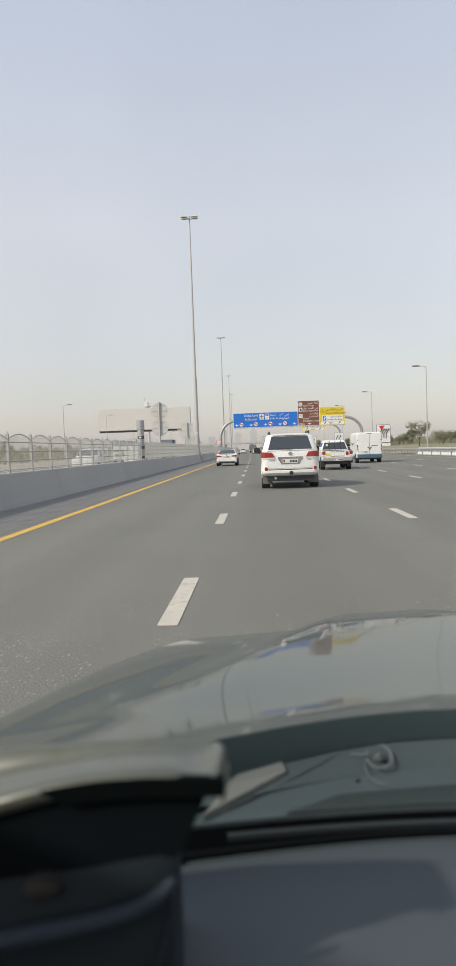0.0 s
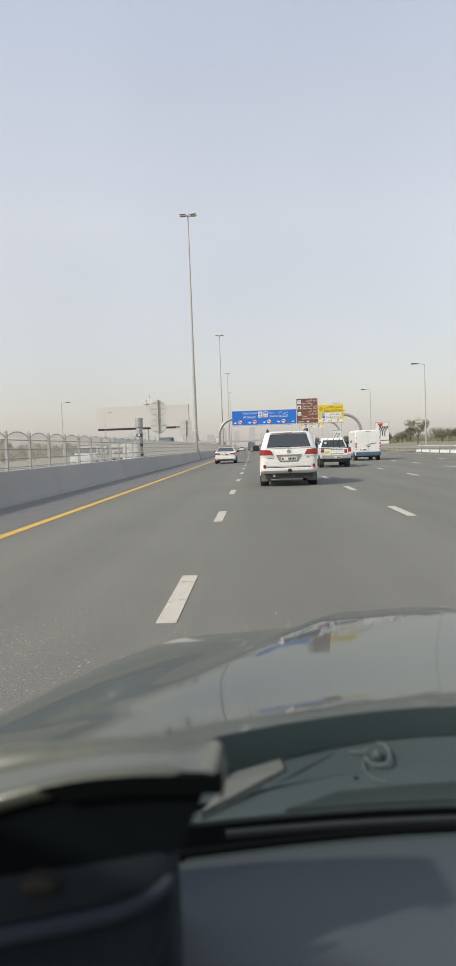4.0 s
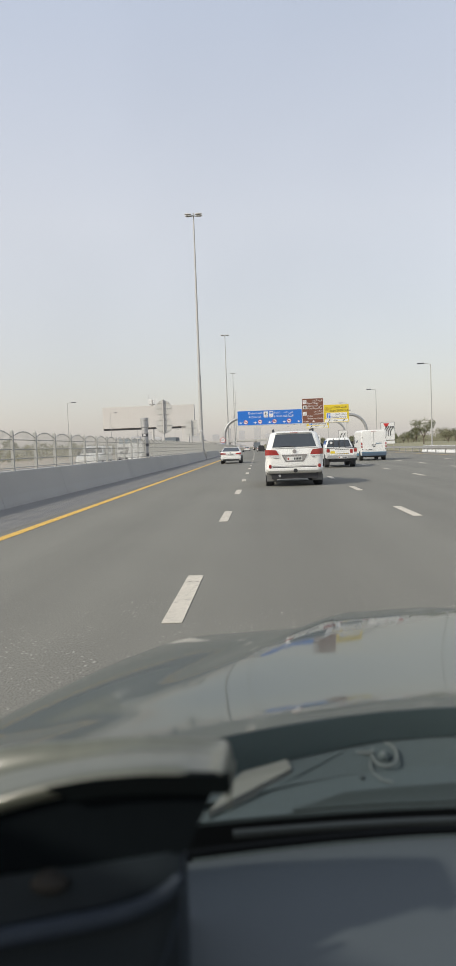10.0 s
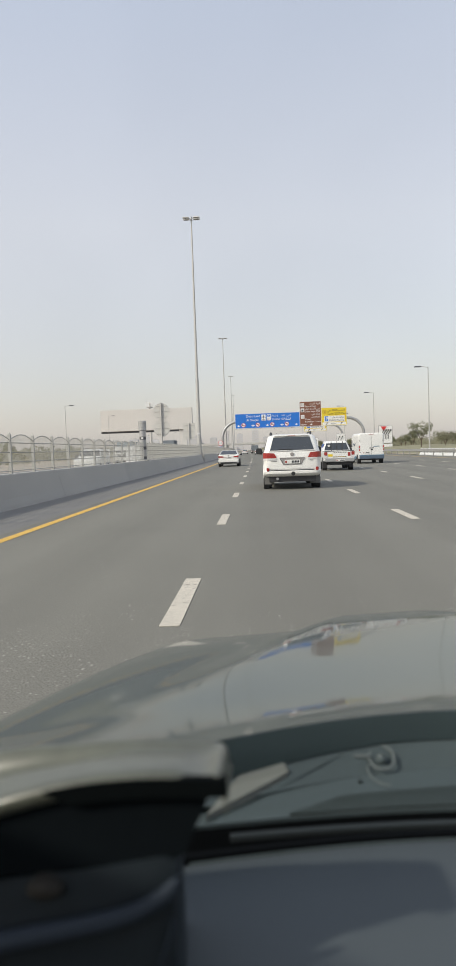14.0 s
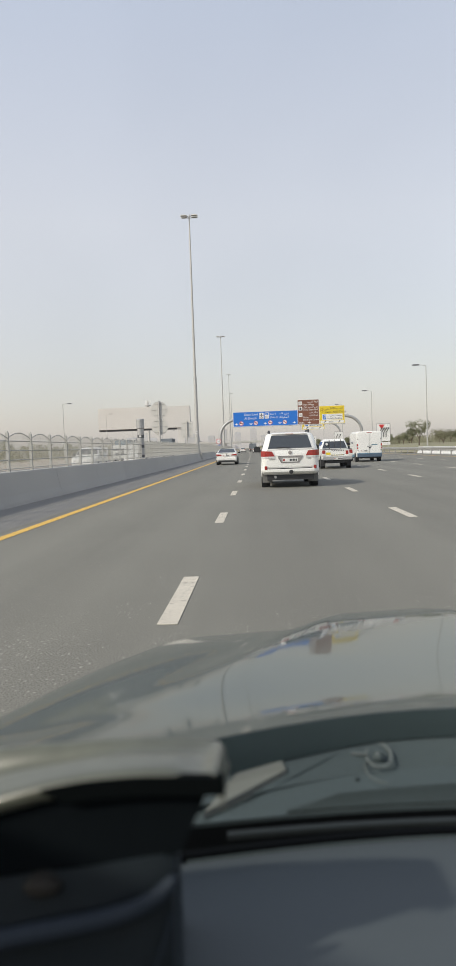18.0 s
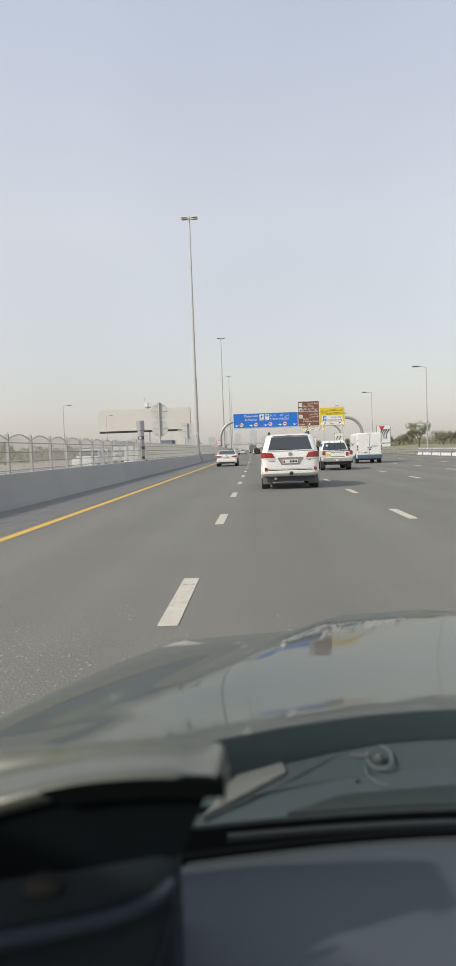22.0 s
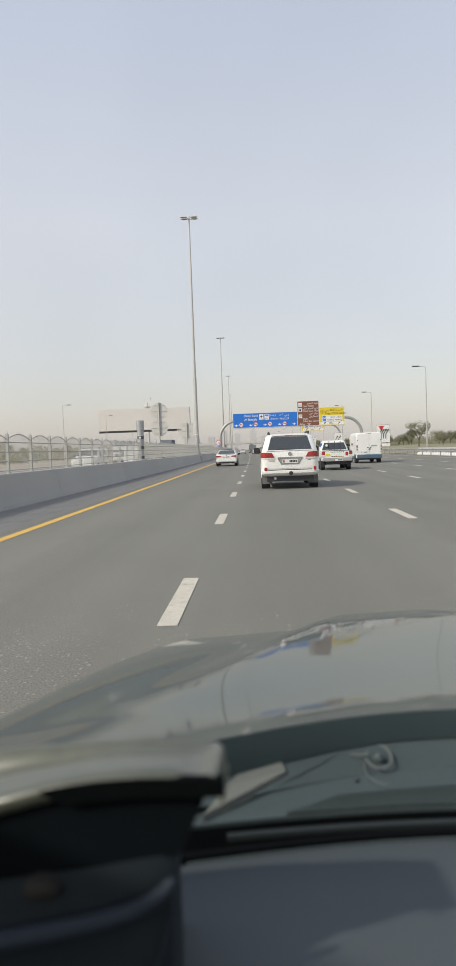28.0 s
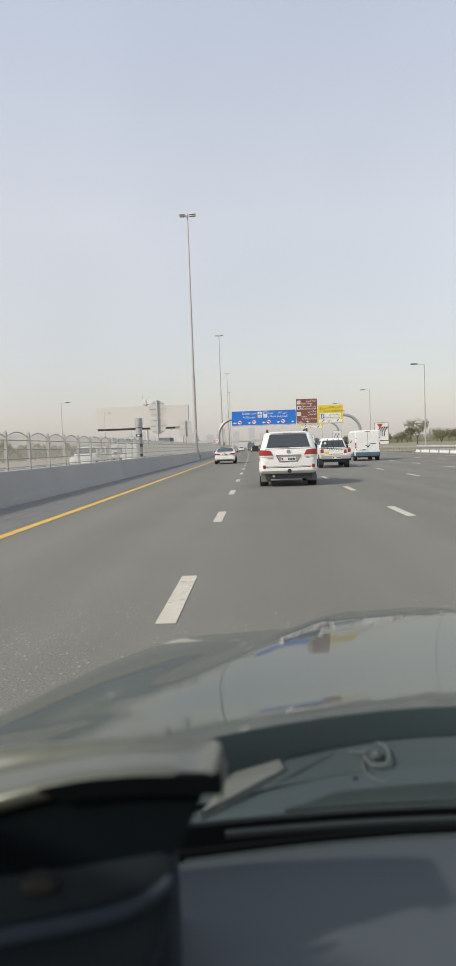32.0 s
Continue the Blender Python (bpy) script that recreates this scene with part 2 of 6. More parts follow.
M = dict(
    asphalt=asphalt_mat("asphalt", (0.214, 0.207, 0.178), (0.160, 0.154, 0.133)),
    shoulder=asphalt_mat("shoulder_asphalt", (0.262, 0.254, 0.238), (0.190, 0.184, 0.172)),
    sand=mat("sand", (0.42, 0.35, 0.27), 0.95, vary=0.18, scale=0.05, fine=0.8, bump=0.3),
    dirt=mat("bank_soil", (0.36, 0.31, 0.25), 0.95, vary=0.25, scale=0.2, fine=3, bump=0.4),
    grass=mat("grass", (0.245, 0.230, 0.140), 0.95, vary=0.3, scale=0.15, fine=4, bump=0.4),
    yellow=cracked_paint("yellow_road_paint", (0.70, 0.43, 0.085), (0.42, 0.28, 0.10)),
    white_line=cracked_paint("white_road_paint", (0.54, 0.495, 0.415), (0.20, 0.185, 0.16)),
    concrete=mat("barrier_concrete", (0.405, 0.395, 0.37), 0.85, vary=0.12, scale=0.5, fine=12, bump=0.2, each=0.05),
    deck=mat("pale_concrete", (0.50, 0.49, 0.47), 0.85, vary=0.08, scale=0.2, fine=5),
    fence=mat("galvanised_fence_paint", (0.43, 0.425, 0.40), 0.55, 0.2, vary=0.1, scale=2, fine=30),
    steel=mat("galvanised_steel", (0.42, 0.42, 0.42), 0.5, 0.55, vary=0.12, scale=0.8, fine=20),
    pole=mat("pole_steel", (0.45, 0.445, 0.43), 0.55, 0.2, vary=0.1, scale=0.5, fine=12),
    lantern=mat("pale_lantern_shell", (0.58, 0.57, 0.55), 0.5, vary=0.06),
    lamp_glass=mat("grey_lamp_glass", (0.30, 0.30, 0.30), 0.25, vary=0.05),
    sign_back=mat("dull_sign_back", (0.56, 0.55, 0.52), 0.6, vary=0.05),
    lamp=mat("lamp_housing", (0.10, 0.10, 0.11), 0.5, 0.2),
    rail=mat("guardrail_steel", (0.40, 0.39, 0.37), 0.5, 0.5, vary=0.15, scale=0.6, fine=15),
    blue=mat("blue_sign_sheet", (0.015, 0.16, 0.60), 0.45, vary=0.05),
    brown=mat("brown_sign_sheet", (0.19, 0.075, 0.045), 0.5, vary=0.05),
    sign_yellow=mat("yellow_sign_sheet", (0.72, 0.55, 0.03), 0.5, vary=0.05),
    gold_print=mat("gold_print", (0.48, 0.33, 0.02), 0.5, vary=0.05),
    sign_white=mat("white_sign_sheet", (0.75, 0.75, 0.75), 0.5, vary=0.03),
    red=mat("red_sign_sheet", (0.55, 0.03, 0.03), 0.5, vary=0.05),
    black=mat("black_print", (0.02, 0.02, 0.022), 0.5, vary=0.05),
    white_car=mat("white_car_paint", (0.79, 0.785, 0.755), 0.35, vary=0.03, coat=0.7),
    white_worn=mat("white_van_paint", (0.78, 0.78, 0.76), 0.4, vary=0.05, scale=1.5, fine=20, coat=0.4),
    glass=mat("tinted_car_glass", (0.040, 0.046, 0.052), 0.06, vary=0.02, spec=1.0),
    tyre=mat("tyre_rubber", (0.025, 0.025, 0.027), 0.85, vary=0.1),
    flap=mat("grey_mud_flap", (0.16, 0.16, 0.155), 0.8),
    rim=mat("alloy_rim", (0.45, 0.45, 0.46), 0.3, 0.8),
    trim=mat("black_plastic_trim", (0.03, 0.03, 0.033), 0.6),
    chrome=mat("chrome", (0.62, 0.62, 0.64), 0.12, 1.0, vary=0.02),
    lens=mat("red_tail_lens", (0.33, 0.030, 0.026), 0.15, coat=0.8, vary=0.05),
    clear=mat("clear_lens", (0.70, 0.70, 0.70), 0.12, coat=0.6, vary=0.05),
    orange=mat("orange_sticker", (0.75, 0.33, 0.04), 0.5),
    plate=mat("number_plate", (0.72, 0.72, 0.70), 0.45, vary=0.03),
    stripe=mat("grey_body_stripe", (0.30, 0.29, 0.28), 0.4, coat=0.5),
    bark=mat("bark", (0.13, 0.10, 0.075), 0.9, vary=0.3, scale=4, fine=25, bump=0.5),
    # both leaf colours are lightened beyond dusty green to paint in distance haze
    leaf=leaf_mat("leaf", (0.235, 0.240, 0.145), 0.75, vary=0.4, scale=0.8, fine=8),
    leaf_hazed=leaf_mat("dusty_hazed_leaf", (0.27, 0.262, 0.175), 0.8, vary=0.35, scale=0.6, fine=7),
    tower=mat("tower_facade", (0.50, 0.51, 0.54), 0.7, vary=0.08, scale=0.03, fine=0.3, each=0.12),
    cargo=mat("truck_cargo_sheet", (0.15, 0.17, 0.19), 0.7, vary=0.2, scale=0.6, fine=8),
    cargo_blue=mat("blue_cargo", (0.10, 0.20, 0.28), 0.6, vary=0.2),
    bumper_blue=mat("blue_grey_bumper", (0.075, 0.11, 0.16), 0.55, vary=0.08),
    canvas=mat("white_box_body", (0.72, 0.72, 0.70), 0.6, vary=0.04),
    billboard=mat("billboard_back", (0.60, 0.58, 0.555), 0.7, vary=0.03),
    hood=mat("dark_grey_green_paint", (0.056, 0.071, 0.064), 0.5, 0.0, vary=0.08, scale=2.5, fine=90, coat=0.72, spec=0.1, gloss=0.05),
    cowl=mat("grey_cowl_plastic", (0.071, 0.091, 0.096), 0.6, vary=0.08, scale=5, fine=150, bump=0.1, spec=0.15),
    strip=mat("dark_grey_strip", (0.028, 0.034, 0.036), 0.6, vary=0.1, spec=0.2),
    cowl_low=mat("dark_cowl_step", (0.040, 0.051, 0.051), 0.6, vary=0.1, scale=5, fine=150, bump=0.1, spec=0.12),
    cowl_light=mat("light_cowl_panel", (0.17, 0.18, 0.165), 0.6, vary=0.08, spec=0.2),
    seal=mat("rubber_seal", (0.004, 0.005, 0.006), 0.8, vary=0.1, spec=0.05),
    dash=mat("soft_touch_dashboard", (0.045, 0.050, 0.058), 0.55, vary=0.1, scale=6, fine=300, bump=0.15),
    dash_pale=mat("grained_dashboard", (0.061, 0.074, 0.080), 0.6, vary=0.08, scale=6, fine=300, bump=0.1),
    visor=mat("satin_visor", (0.100, 0.106, 0.084), 0.4, vary=0.25, scale=9, fine=60, coat=0.38, gloss=0.16, spec=0.3),
    # near-black on purpose: the shade under the visor is in this colour
    lip=mat("shade_black_lip", (0.004, 0.0055, 0.006), 0.85, vary=0.12, spec=0.03),
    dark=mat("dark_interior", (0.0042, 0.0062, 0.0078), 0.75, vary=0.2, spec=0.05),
    cluster=mat("cluster_face", (0.016, 0.022, 0.027), 0.45, vary=0.2, spec=0.3),
    # darker than the cowl: holds the shadow gap behind the bonnet, also the seam
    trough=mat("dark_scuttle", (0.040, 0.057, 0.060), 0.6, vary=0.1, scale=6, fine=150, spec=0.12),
    cluster_trim=mat("blue_grey_trim", (0.030, 0.039, 0.052), 0.65, vary=0.1, spec=0.1),
    button=mat("brown_reflection", (0.017, 0.0145, 0.011), 0.8),
    cowl_rim=mat("pale_cap_rim", (0.14, 0.16, 0.16), 0.5, spec=0.3),
    lining=mat("roof_lining", (0.30, 0.29, 0.27), 0.9, vary=0.05),
)


def screen_mat():
    """Clear pane: see-through, with the gloss of its surface alone."""
    m = bpy.data.materials.new("windscreen_glass")
    m.use_nodes = True
    n, l = m.node_tree.nodes, m.node_tree.links
    n.clear()
    tr, gl = n.new("ShaderNodeBsdfTransparent"), n.new("ShaderNodeBsdfGlossy")
    tr.inputs["Color"].default_value = (0.985, 0.99, 0.985, 1)
    gl.inputs["Roughness"].default_value = 0.03
    mx, out = n.new("ShaderNodeMixShader"), n.new("ShaderNodeOutputMaterial")
    mx.inputs[0].default_value = 0.025
    l.new(tr.outputs[0], mx.inputs[1])
    l.new(gl.outputs[0], mx.inputs[2])
    l.new(mx.outputs[0], out.inputs["Surface"])
    return m


M["screen"] = screen_mat()


# ---- building helpers ----
def part(name, bm, material, parent=None, label="", smooth=False):
    me = bpy.data.meshes.new(name)
    bm.to_mesh(me)
    bm.free()
    me.materials.append(material)
    if smooth:
        for f in me.polygons:
            f.use_smooth = True
        me.set_sharp_from_angle(angle=radians(38))
    ob = new(name, me)
    if parent:
        ob.parent = parent
    if label:
        ob["label"] = label
    return ob


def thing(name, label, category, group="", kind="", at=(0, 0, 0), turn=0):
    ob = new(name)
    ob.matrix_basis = pose(*at, 0, 0, turn)
    return tagged(ob, label, category, group, kind)


def bm_new():
    return bmesh.new()


def add_box(bm, x0, x1, y0, y1, z0, z1, bevel=0.0, taper=1.0):
    """A box; taper scales its top in x and y about its middle."""
    mx, my = (x0 + x1) / 2, (y0 + y1) / 2
    v = []
    for z, k in ((z0, 1.0), (z1, taper)):
        for x, y in ((x0, y0), (x1, y0), (x1, y1), (x0, y1)):
            v.append(bm.verts.new((mx + (x - mx) * k, my + (y - my) * k, z)))
    fs = [bm.faces.new([v[i] for i in q]) for q in
          ((3, 2, 1, 0), (4, 5, 6, 7), (0, 1, 5, 4), (1, 2, 6, 5), (2, 3, 7, 6), (3, 0, 4, 7))]
    if bevel:
        es = list({e for f in fs for e in f.edges})
        bmesh.ops.bevel(bm, geom=es, offset=bevel, segments=2, affect="EDGES")
    return bm


def box(*a, bevel=0.0, taper=1.0):
    return add_box(bm_new(), *a, bevel=bevel, taper=taper)


def add_tube(bm, pts, radii, sides=10, caps=True):
    """A round bar along points, with a radius for each."""
    pts = [Vector(p) for p in pts]
    if not isinstance(radii, (list, tuple)):
        radii = [radii] * len(pts)
    rings = []
    ref = None
    for i, p in enumerate(pts):
        d = (pts[min(i + 1, len(pts) - 1)] - pts[max(i - 1, 0)]).normalized()
        if ref is None:
            ref = Vector((0, 0, 1)) if abs(d.z) < 0.9 else Vector((1, 0, 0))
        u = d.cross(ref).normalized()
        w = u.cross(d)
        ref = w
        rings.append([bm.verts.new(p + (u * math.cos(a) + w * math.sin(a)) * radii[i])
                      for a in (2 * math.pi * k / sides for k in range(sides))])
    for a, b in zip(rings, rings[1:]):
        for k in range(sides):
            bm.faces.new((a[k], a[(k + 1) % sides], b[(k + 1) % sides], b[k]))
    if caps:
        bm.faces.new(rings[0][::-1])
        bm.faces.new(rings[-1])
    bmesh.ops.recalc_face_normals(bm, faces=bm.faces)
    return bm


def tube(pts, radii, sides=10):
    return add_tube(bm_new(), pts, radii, sides)


def loft(rings, caps=True):
    bm = bm_new()
    rs = [[bm.verts.new(p) for p in r] for r in rings]
    n = len(rs[0])
    for a, b in zip(rs, rs[1:]):
        for k in range(n):
            bm.faces.new((a[k], a[(k + 1) % n], b[(k + 1) % n], b[k]))
    if caps:
        bm.faces.new(rs[0][::-1])
        bm.faces.new(rs[-1])
    bmesh.ops.recalc_face_normals(bm, faces=bm.faces)
    return bm


def slab(poly, y0, y1):
    """An upright plate of outline poly (x, z), from y0 to y1."""
    bm = bm_new()
    a = [bm.verts.new((x, y0, z)) for x, z in poly]
    b = [bm.verts.new((x, y1, z)) for x, z in poly]
    bm.faces.new(a)
    bm.faces.new(b[::-1])
    n = len(a)
    for k in range(n):
        bm.faces.new((a[k], b[k], b[(k + 1) % n], a[(k + 1) % n]))
    bmesh.ops.recalc_face_normals(bm, faces=bm.faces)
    return bm


def round_poly(x0, x1, z0, z1, r, n=4):
    out = []
    for cx_, cz, a0 in ((x1 - r, z1 - r, 0), (x0 + r, z1 - r, 90), (x0 + r, z0 + r, 180), (x1 - r, z0 + r, 270)):
        for k in range(n + 1):
            a = radians(a0 + 90 * k / n)
            out.append((cx_ + r * math.cos(a), cz + r * math.sin(a)))
    return out


def disc(cx_, cz, r, n=28):
    return [(cx_ + r * math.cos(2 * math.pi * k / n), cz + r * math.sin(2 * math.pi * k / n)) for k in range(n)]


def words(name, text, size, x, y, z, material, parent, right=False):
    """Raised letters on an upright face that looks towards -y; x, z is the lower left of the line, or its lower right."""
    cu = bpy.data.curves.new(name, "FONT")
    cu.body, cu.size, cu.extrude = text, size, 0.004
    tmp = new(name, cu)
    me = bpy.data.meshes.new_from_object(tmp.evaluated_get(bpy.context.evaluated_depsgraph_get()))
    bpy.data.objects.remove(tmp)
    me.materials.clear()
    me.materials.append(material)
    ob = new(name, me)
    if right and len(me.vertices):
        x -= max(v.co.x for v in me.vertices)
    ob.matrix_basis = pose(x, y, z, 90, 0, 0)
    ob.parent = parent
    return ob


R_BEND = 11500.0


def bend(y):
    """How far the road has swung to the left at y."""
    return -y * abs(y) / (2 * R_BEND) if y > 0 else 0.0


def strip(x0, x1, z, ya, yb, step=20.0, nx=1):
    """A flat strip of road surface that follows the bend."""
    n = max(1, int(math.ceil((yb - ya) / step)))
    vs, fs = [], []
    for i in range(n + 1):
        y = ya + (yb - ya) * i / n
        for j in range(nx + 1):
            vs.append((x0 + (x1 - x0) * j / nx + bend(y), y, z))
    for i in range(n):
        for j in range(nx):
            a = i * (nx + 1) + j
            fs.append((a, a + 1, a + nx + 2, a + nx + 1))
    return vs, fs


def raw(name, vs, fs, material, parent=None, smooth=False):
    me = bpy.data.meshes.new(name)
    me.from_pydata(vs, [], fs)
    me.materials.append(material)
    if smooth:
        for f in me.polygons:
            f.use_smooth = True
    ob = new(name, me)
    ob.parent = parent
    return ob


def profile_run(prof, ya, yb, step=20.0):
    """Sweeps an open or closed outline (x, z) along the road."""
    n = max(1, int(math.ceil((yb - ya) / step)))
    vs, fs, m = [], [], len(prof)
    for i in range(n + 1):
        y = ya + (yb - ya) * i / n
        vs += [(x + bend(y), y, z) for x, z in prof]
    for i in range(n):
        for k in range(m):
            a, b = i * m + k, i * m + (k + 1) % m
            fs.append((a, b, b + m, a + m))
    fs.append(tuple(range(m))[::-1])
    fs.append(tuple(range(n * m, n * m + m)))
    return vs, fs

# ---- ground and road ----
YL = -4.45                       # yellow edge line
LANE = 3.67
LINES = [YL + LANE * k for k in range(1, 6)]
EDGE = YL + LANE * 6             # outer edge line
RAIL = EDGE + 2.1                # guardrail
BAR = -6.75                      # foot of the median barrier
NEAR, FAR = -60.0, 1300.0

gv, gf = strip(-3200, 3200, -0.08, -600, 4600, 400, 8)
ground = raw("ground", gv, gf, M["sand"])
tagged(ground, "pale sandy desert ground reaching the horizon", "ground", kind="structure")
vs, fs = strip(YL - 0.35, RAIL + 0.6, 0.0, NEAR, FAR, 20, 6)
road = raw("road", vs, fs, M["asphalt"])
tagged(road, "worn grey asphalt motorway carriageway with six lanes", "road", kind="structure")
vs, fs = strip(BAR - 0.1, YL - 0.35, 0.002, NEAR, FAR, 20, 2)
shoulder = raw("hard_shoulder", vs, fs, M["shoulder"])
tagged(shoulder, "pale paved shoulder beside the median barrier", "shoulder", kind="structure")
vs, fs = strip(-24.5, -8.1, 0.0, NEAR, FAR, 20, 2)
road_2 = raw("road_opposite", vs, fs, M["shoulder"])
tagged(road_2, "grey asphalt of the opposite carriageway behind the fence", "road", kind="structure")
vs, fs = strip(-40.0, -24.5, -0.02, NEAR, FAR, 20, 2)
verge_l = raw("verge", vs, fs, M["dirt"])
tagged(verge_l, "bare sandy verge with dry soil", "verge", kind="structure")
# green bank on the far side of the guardrail
prof_x = [RAIL + 0.6, RAIL + 3.0, RAIL + 7, RAIL + 14, RAIL + 24, RAIL + 45]
vs, fs = [], []
ys = [20.0 * i - 60 for i in range(60)]
for i, y in enumerate(ys):
    for j, x in enumerate(prof_x):
        z = -0.05 + (0, 0.15, 0.5, 0.9, 1.1, 0.2)[j] * (1 + 0.4 * noise.noise((0.02 * y, j, 3)))
        vs.append((x + bend(y), y, z))
    if i:
        for j in range(len(prof_x) - 1):
            a = (i - 1) * len(prof_x) + j
            fs.append((a, a + 1, a + 1 + len(prof_x), a + len(prof_x)))
verge_r = raw("grass_bank", vs, fs, M["grass"], smooth=True)
tagged(verge_r, "low dusty green planted bank beyond the guardrail", "bank", kind="structure")
# strip of bare sand on the bank
vs, fs = strip(RAIL + 1.2, RAIL + 2.6, 0.06, NEAR, 900, 20, 1)
sand_strip = raw("sand_strip", vs, fs, M["sand"], verge_r)

# painted lines
vs, fs = strip(YL - 0.1, YL + 0.1, 0.005, NEAR, FAR, 10)
tagged(raw("yellow_edge_line", vs, fs, M["yellow"]), "solid yellow painted edge line, slightly worn", "road line", kind="structure")
vs, fs = strip(EDGE - 0.08, EDGE + 0.08, 0.005, NEAR, FAR, 10)
tagged(raw("outer_edge_line", vs, fs, M["yellow"]), "solid yellow painted outer edge line", "road line", kind="structure")

# direction arrows painted in the lanes
for k, x in enumerate((YL + LANE * 0.5, YL + LANE * 1.5)):
    for y in (72.0, 150.0):
        q = [(-0.08, 0), (0.08, 0), (0.08, 2.6), (0.42, 2.2), (0.42, 3.0), (0.0, 4.4), (-0.42, 3.0), (-0.42, 2.2), (-0.08, 2.6)]
        arrow = raw("lane_arrow", [(x + a + bend(y), y + b, 0.006) for a, b in q], [(0, 1, 2, 8), (8, 2, 5), (2, 3, 4, 5), (8, 5, 6, 7)], M["white_line"], road)

# median barrier: concrete sections with a sloped foot
BX = BAR
BARRIER = [(BX, 0.0), (BX - 0.02, 0.09), (BX - 0.09, 0.30), (BX - 0.24, 0.93), (BX - 0.26, 0.95), (BX - 0.62, 0.95),
           (BX - 0.64, 0.93), (BX - 0.79, 0.30), (BX - 0.86, 0.09), (BX - 0.88, 0.0)]
barrier = thing("median_barrier", "long grey concrete median barrier with a sloped foot", "barrier", kind="structure")
y = -24.0
while y < 200:
    vs, fs = profile_run(BARRIER, y + 0.008, y + 5.992, 3.0)
    raw("barrier_section", vs, fs, M["concrete"], barrier)
    y += 6.0
vs, fs = profile_run(BARRIER, 200, FAR, 12.0)
raw("barrier_far_run", vs, fs, M["concrete"], barrier)

# fence on the barrier: posts, arched bays with spikes, fine pickets
FX = BX - 0.46
BAY = 2.09
FZ = 0.95


def bay_pickets(step=0.085):
    bm = bm_new()
    k = 1
    while k * step < BAY - 0.05:
        t = k * step
        top = 0.98 + 0.17 * math.sin(math.pi * t / BAY)
        add_box(bm, -0.005, 0.005, t - 0.005, t + 0.005, 0.06, top)
        if k % 2 == 0:
            add_box(bm, -0.005, 0.005, t - 0.007, t + 0.007, top, top + 0.09, taper=0.2)
        k += 1
    me = bpy.data.meshes.new("pickets")
    bm.to_mesh(me)
    bm.free()
    me.materials.append(M["fence"])
    return me


def bay_bar(name, z, arch=0.0, r=0.014):
    n = 10 if arch else 1
    pts = [(0, BAY * i / n, z + arch * math.sin(math.pi * i / n)) for i in range(n + 1)]
    bm = tube(pts, r, 5)
    me = bpy.data.meshes.new(name)
    bm.to_mesh(me)
    bm.free()
    me.materials.append(M["fence"])
    return me


def post_mesh():
    bm = box(-0.042, 0.042, -0.042, 0.042, 0.0, 1.12)
    add_box(bm, -0.05, 0.05, -0.05, 0.05, 0.0, 0.03)
    add_box(bm, -0.045, 0.045, -0.045, 0.045, 1.12, 1.14)
    add_box(bm, -0.03, 0.03, -0.03, 0.03, 1.14, 1.22, taper=0.1)
    me = bpy.data.meshes.new("post")
    bm.to_mesh(me)
    bm.free()
    me.materials.append(M["fence"])
    return me


fence = thing("fence", "grey metal fence with arched bays and short spikes on the barrier", "fence", kind="structure")
P_MESH, PK_MESH = post_mesh(), bay_pickets()
BARS = [("arch_rail", bay_bar("arch_rail", 0.98, 0.17)), ("top_rail", bay_bar("top_rail", 0.90)),
        ("middle_rail", bay_bar("middle_rail", 0.62)), ("lower_rail", bay_bar("lower_rail", 0.34)),
        ("bottom_rail", bay_bar("bottom_rail", 0.08))]
BAYS = 60
for i in range(BAYS):
    y = 3.3 + BAY * i
    m = pose(FX + bend(y), y, FZ)
    for nm, me in [("post", P_MESH), ("picket_panel", PK_MESH)] + BARS:
        ob = new(nm, me)
        ob.matrix_basis = m
        ob.parent = fence
# the rest of the fence, far off, in one run
vs, fs = [], []


def far_bar(x0, x1, y0, y1, z0, z1):
    k = len(vs)
    for z in (z0, z1):
        for x, y in ((x0, y0), (x1, y0), (x1, y1), (x0, y1)):
            vs.append((x + bend(y), y, z))
    for q in ((4, 5, 6, 7), (0, 1, 5, 4), (1, 2, 6, 5), (2, 3, 7, 6), (3, 0, 4, 7)):
        fs.append(tuple(k + j for j in q))


for i in range(BAYS, 330):
    y = 3.3 + BAY * i
    far_bar(FX - 0.035, FX + 0.035, y - 0.035, y + 0.035, FZ, FZ + 1.2)
    for z in (0.08, 0.34, 0.62, 0.9, 1.08):
        far_bar(FX - 0.014, FX + 0.014, y, y + BAY, FZ + z - 0.014, FZ + z + 0.014)
    for k in range(1, 13 if i < 160 else 7):
        t = BAY * k / (13 if i < 160 else 7)
        far_bar(FX - 0.006, FX + 0.006, y + t - 0.006, y + t + 0.006, FZ + 0.06, FZ + 1.0 + 0.16 * math.sin(math.pi * t / BAY))
far_fence = raw("far_fence_run", vs, fs, M["fence"], fence)
far_fence["kind"] = "stuff"

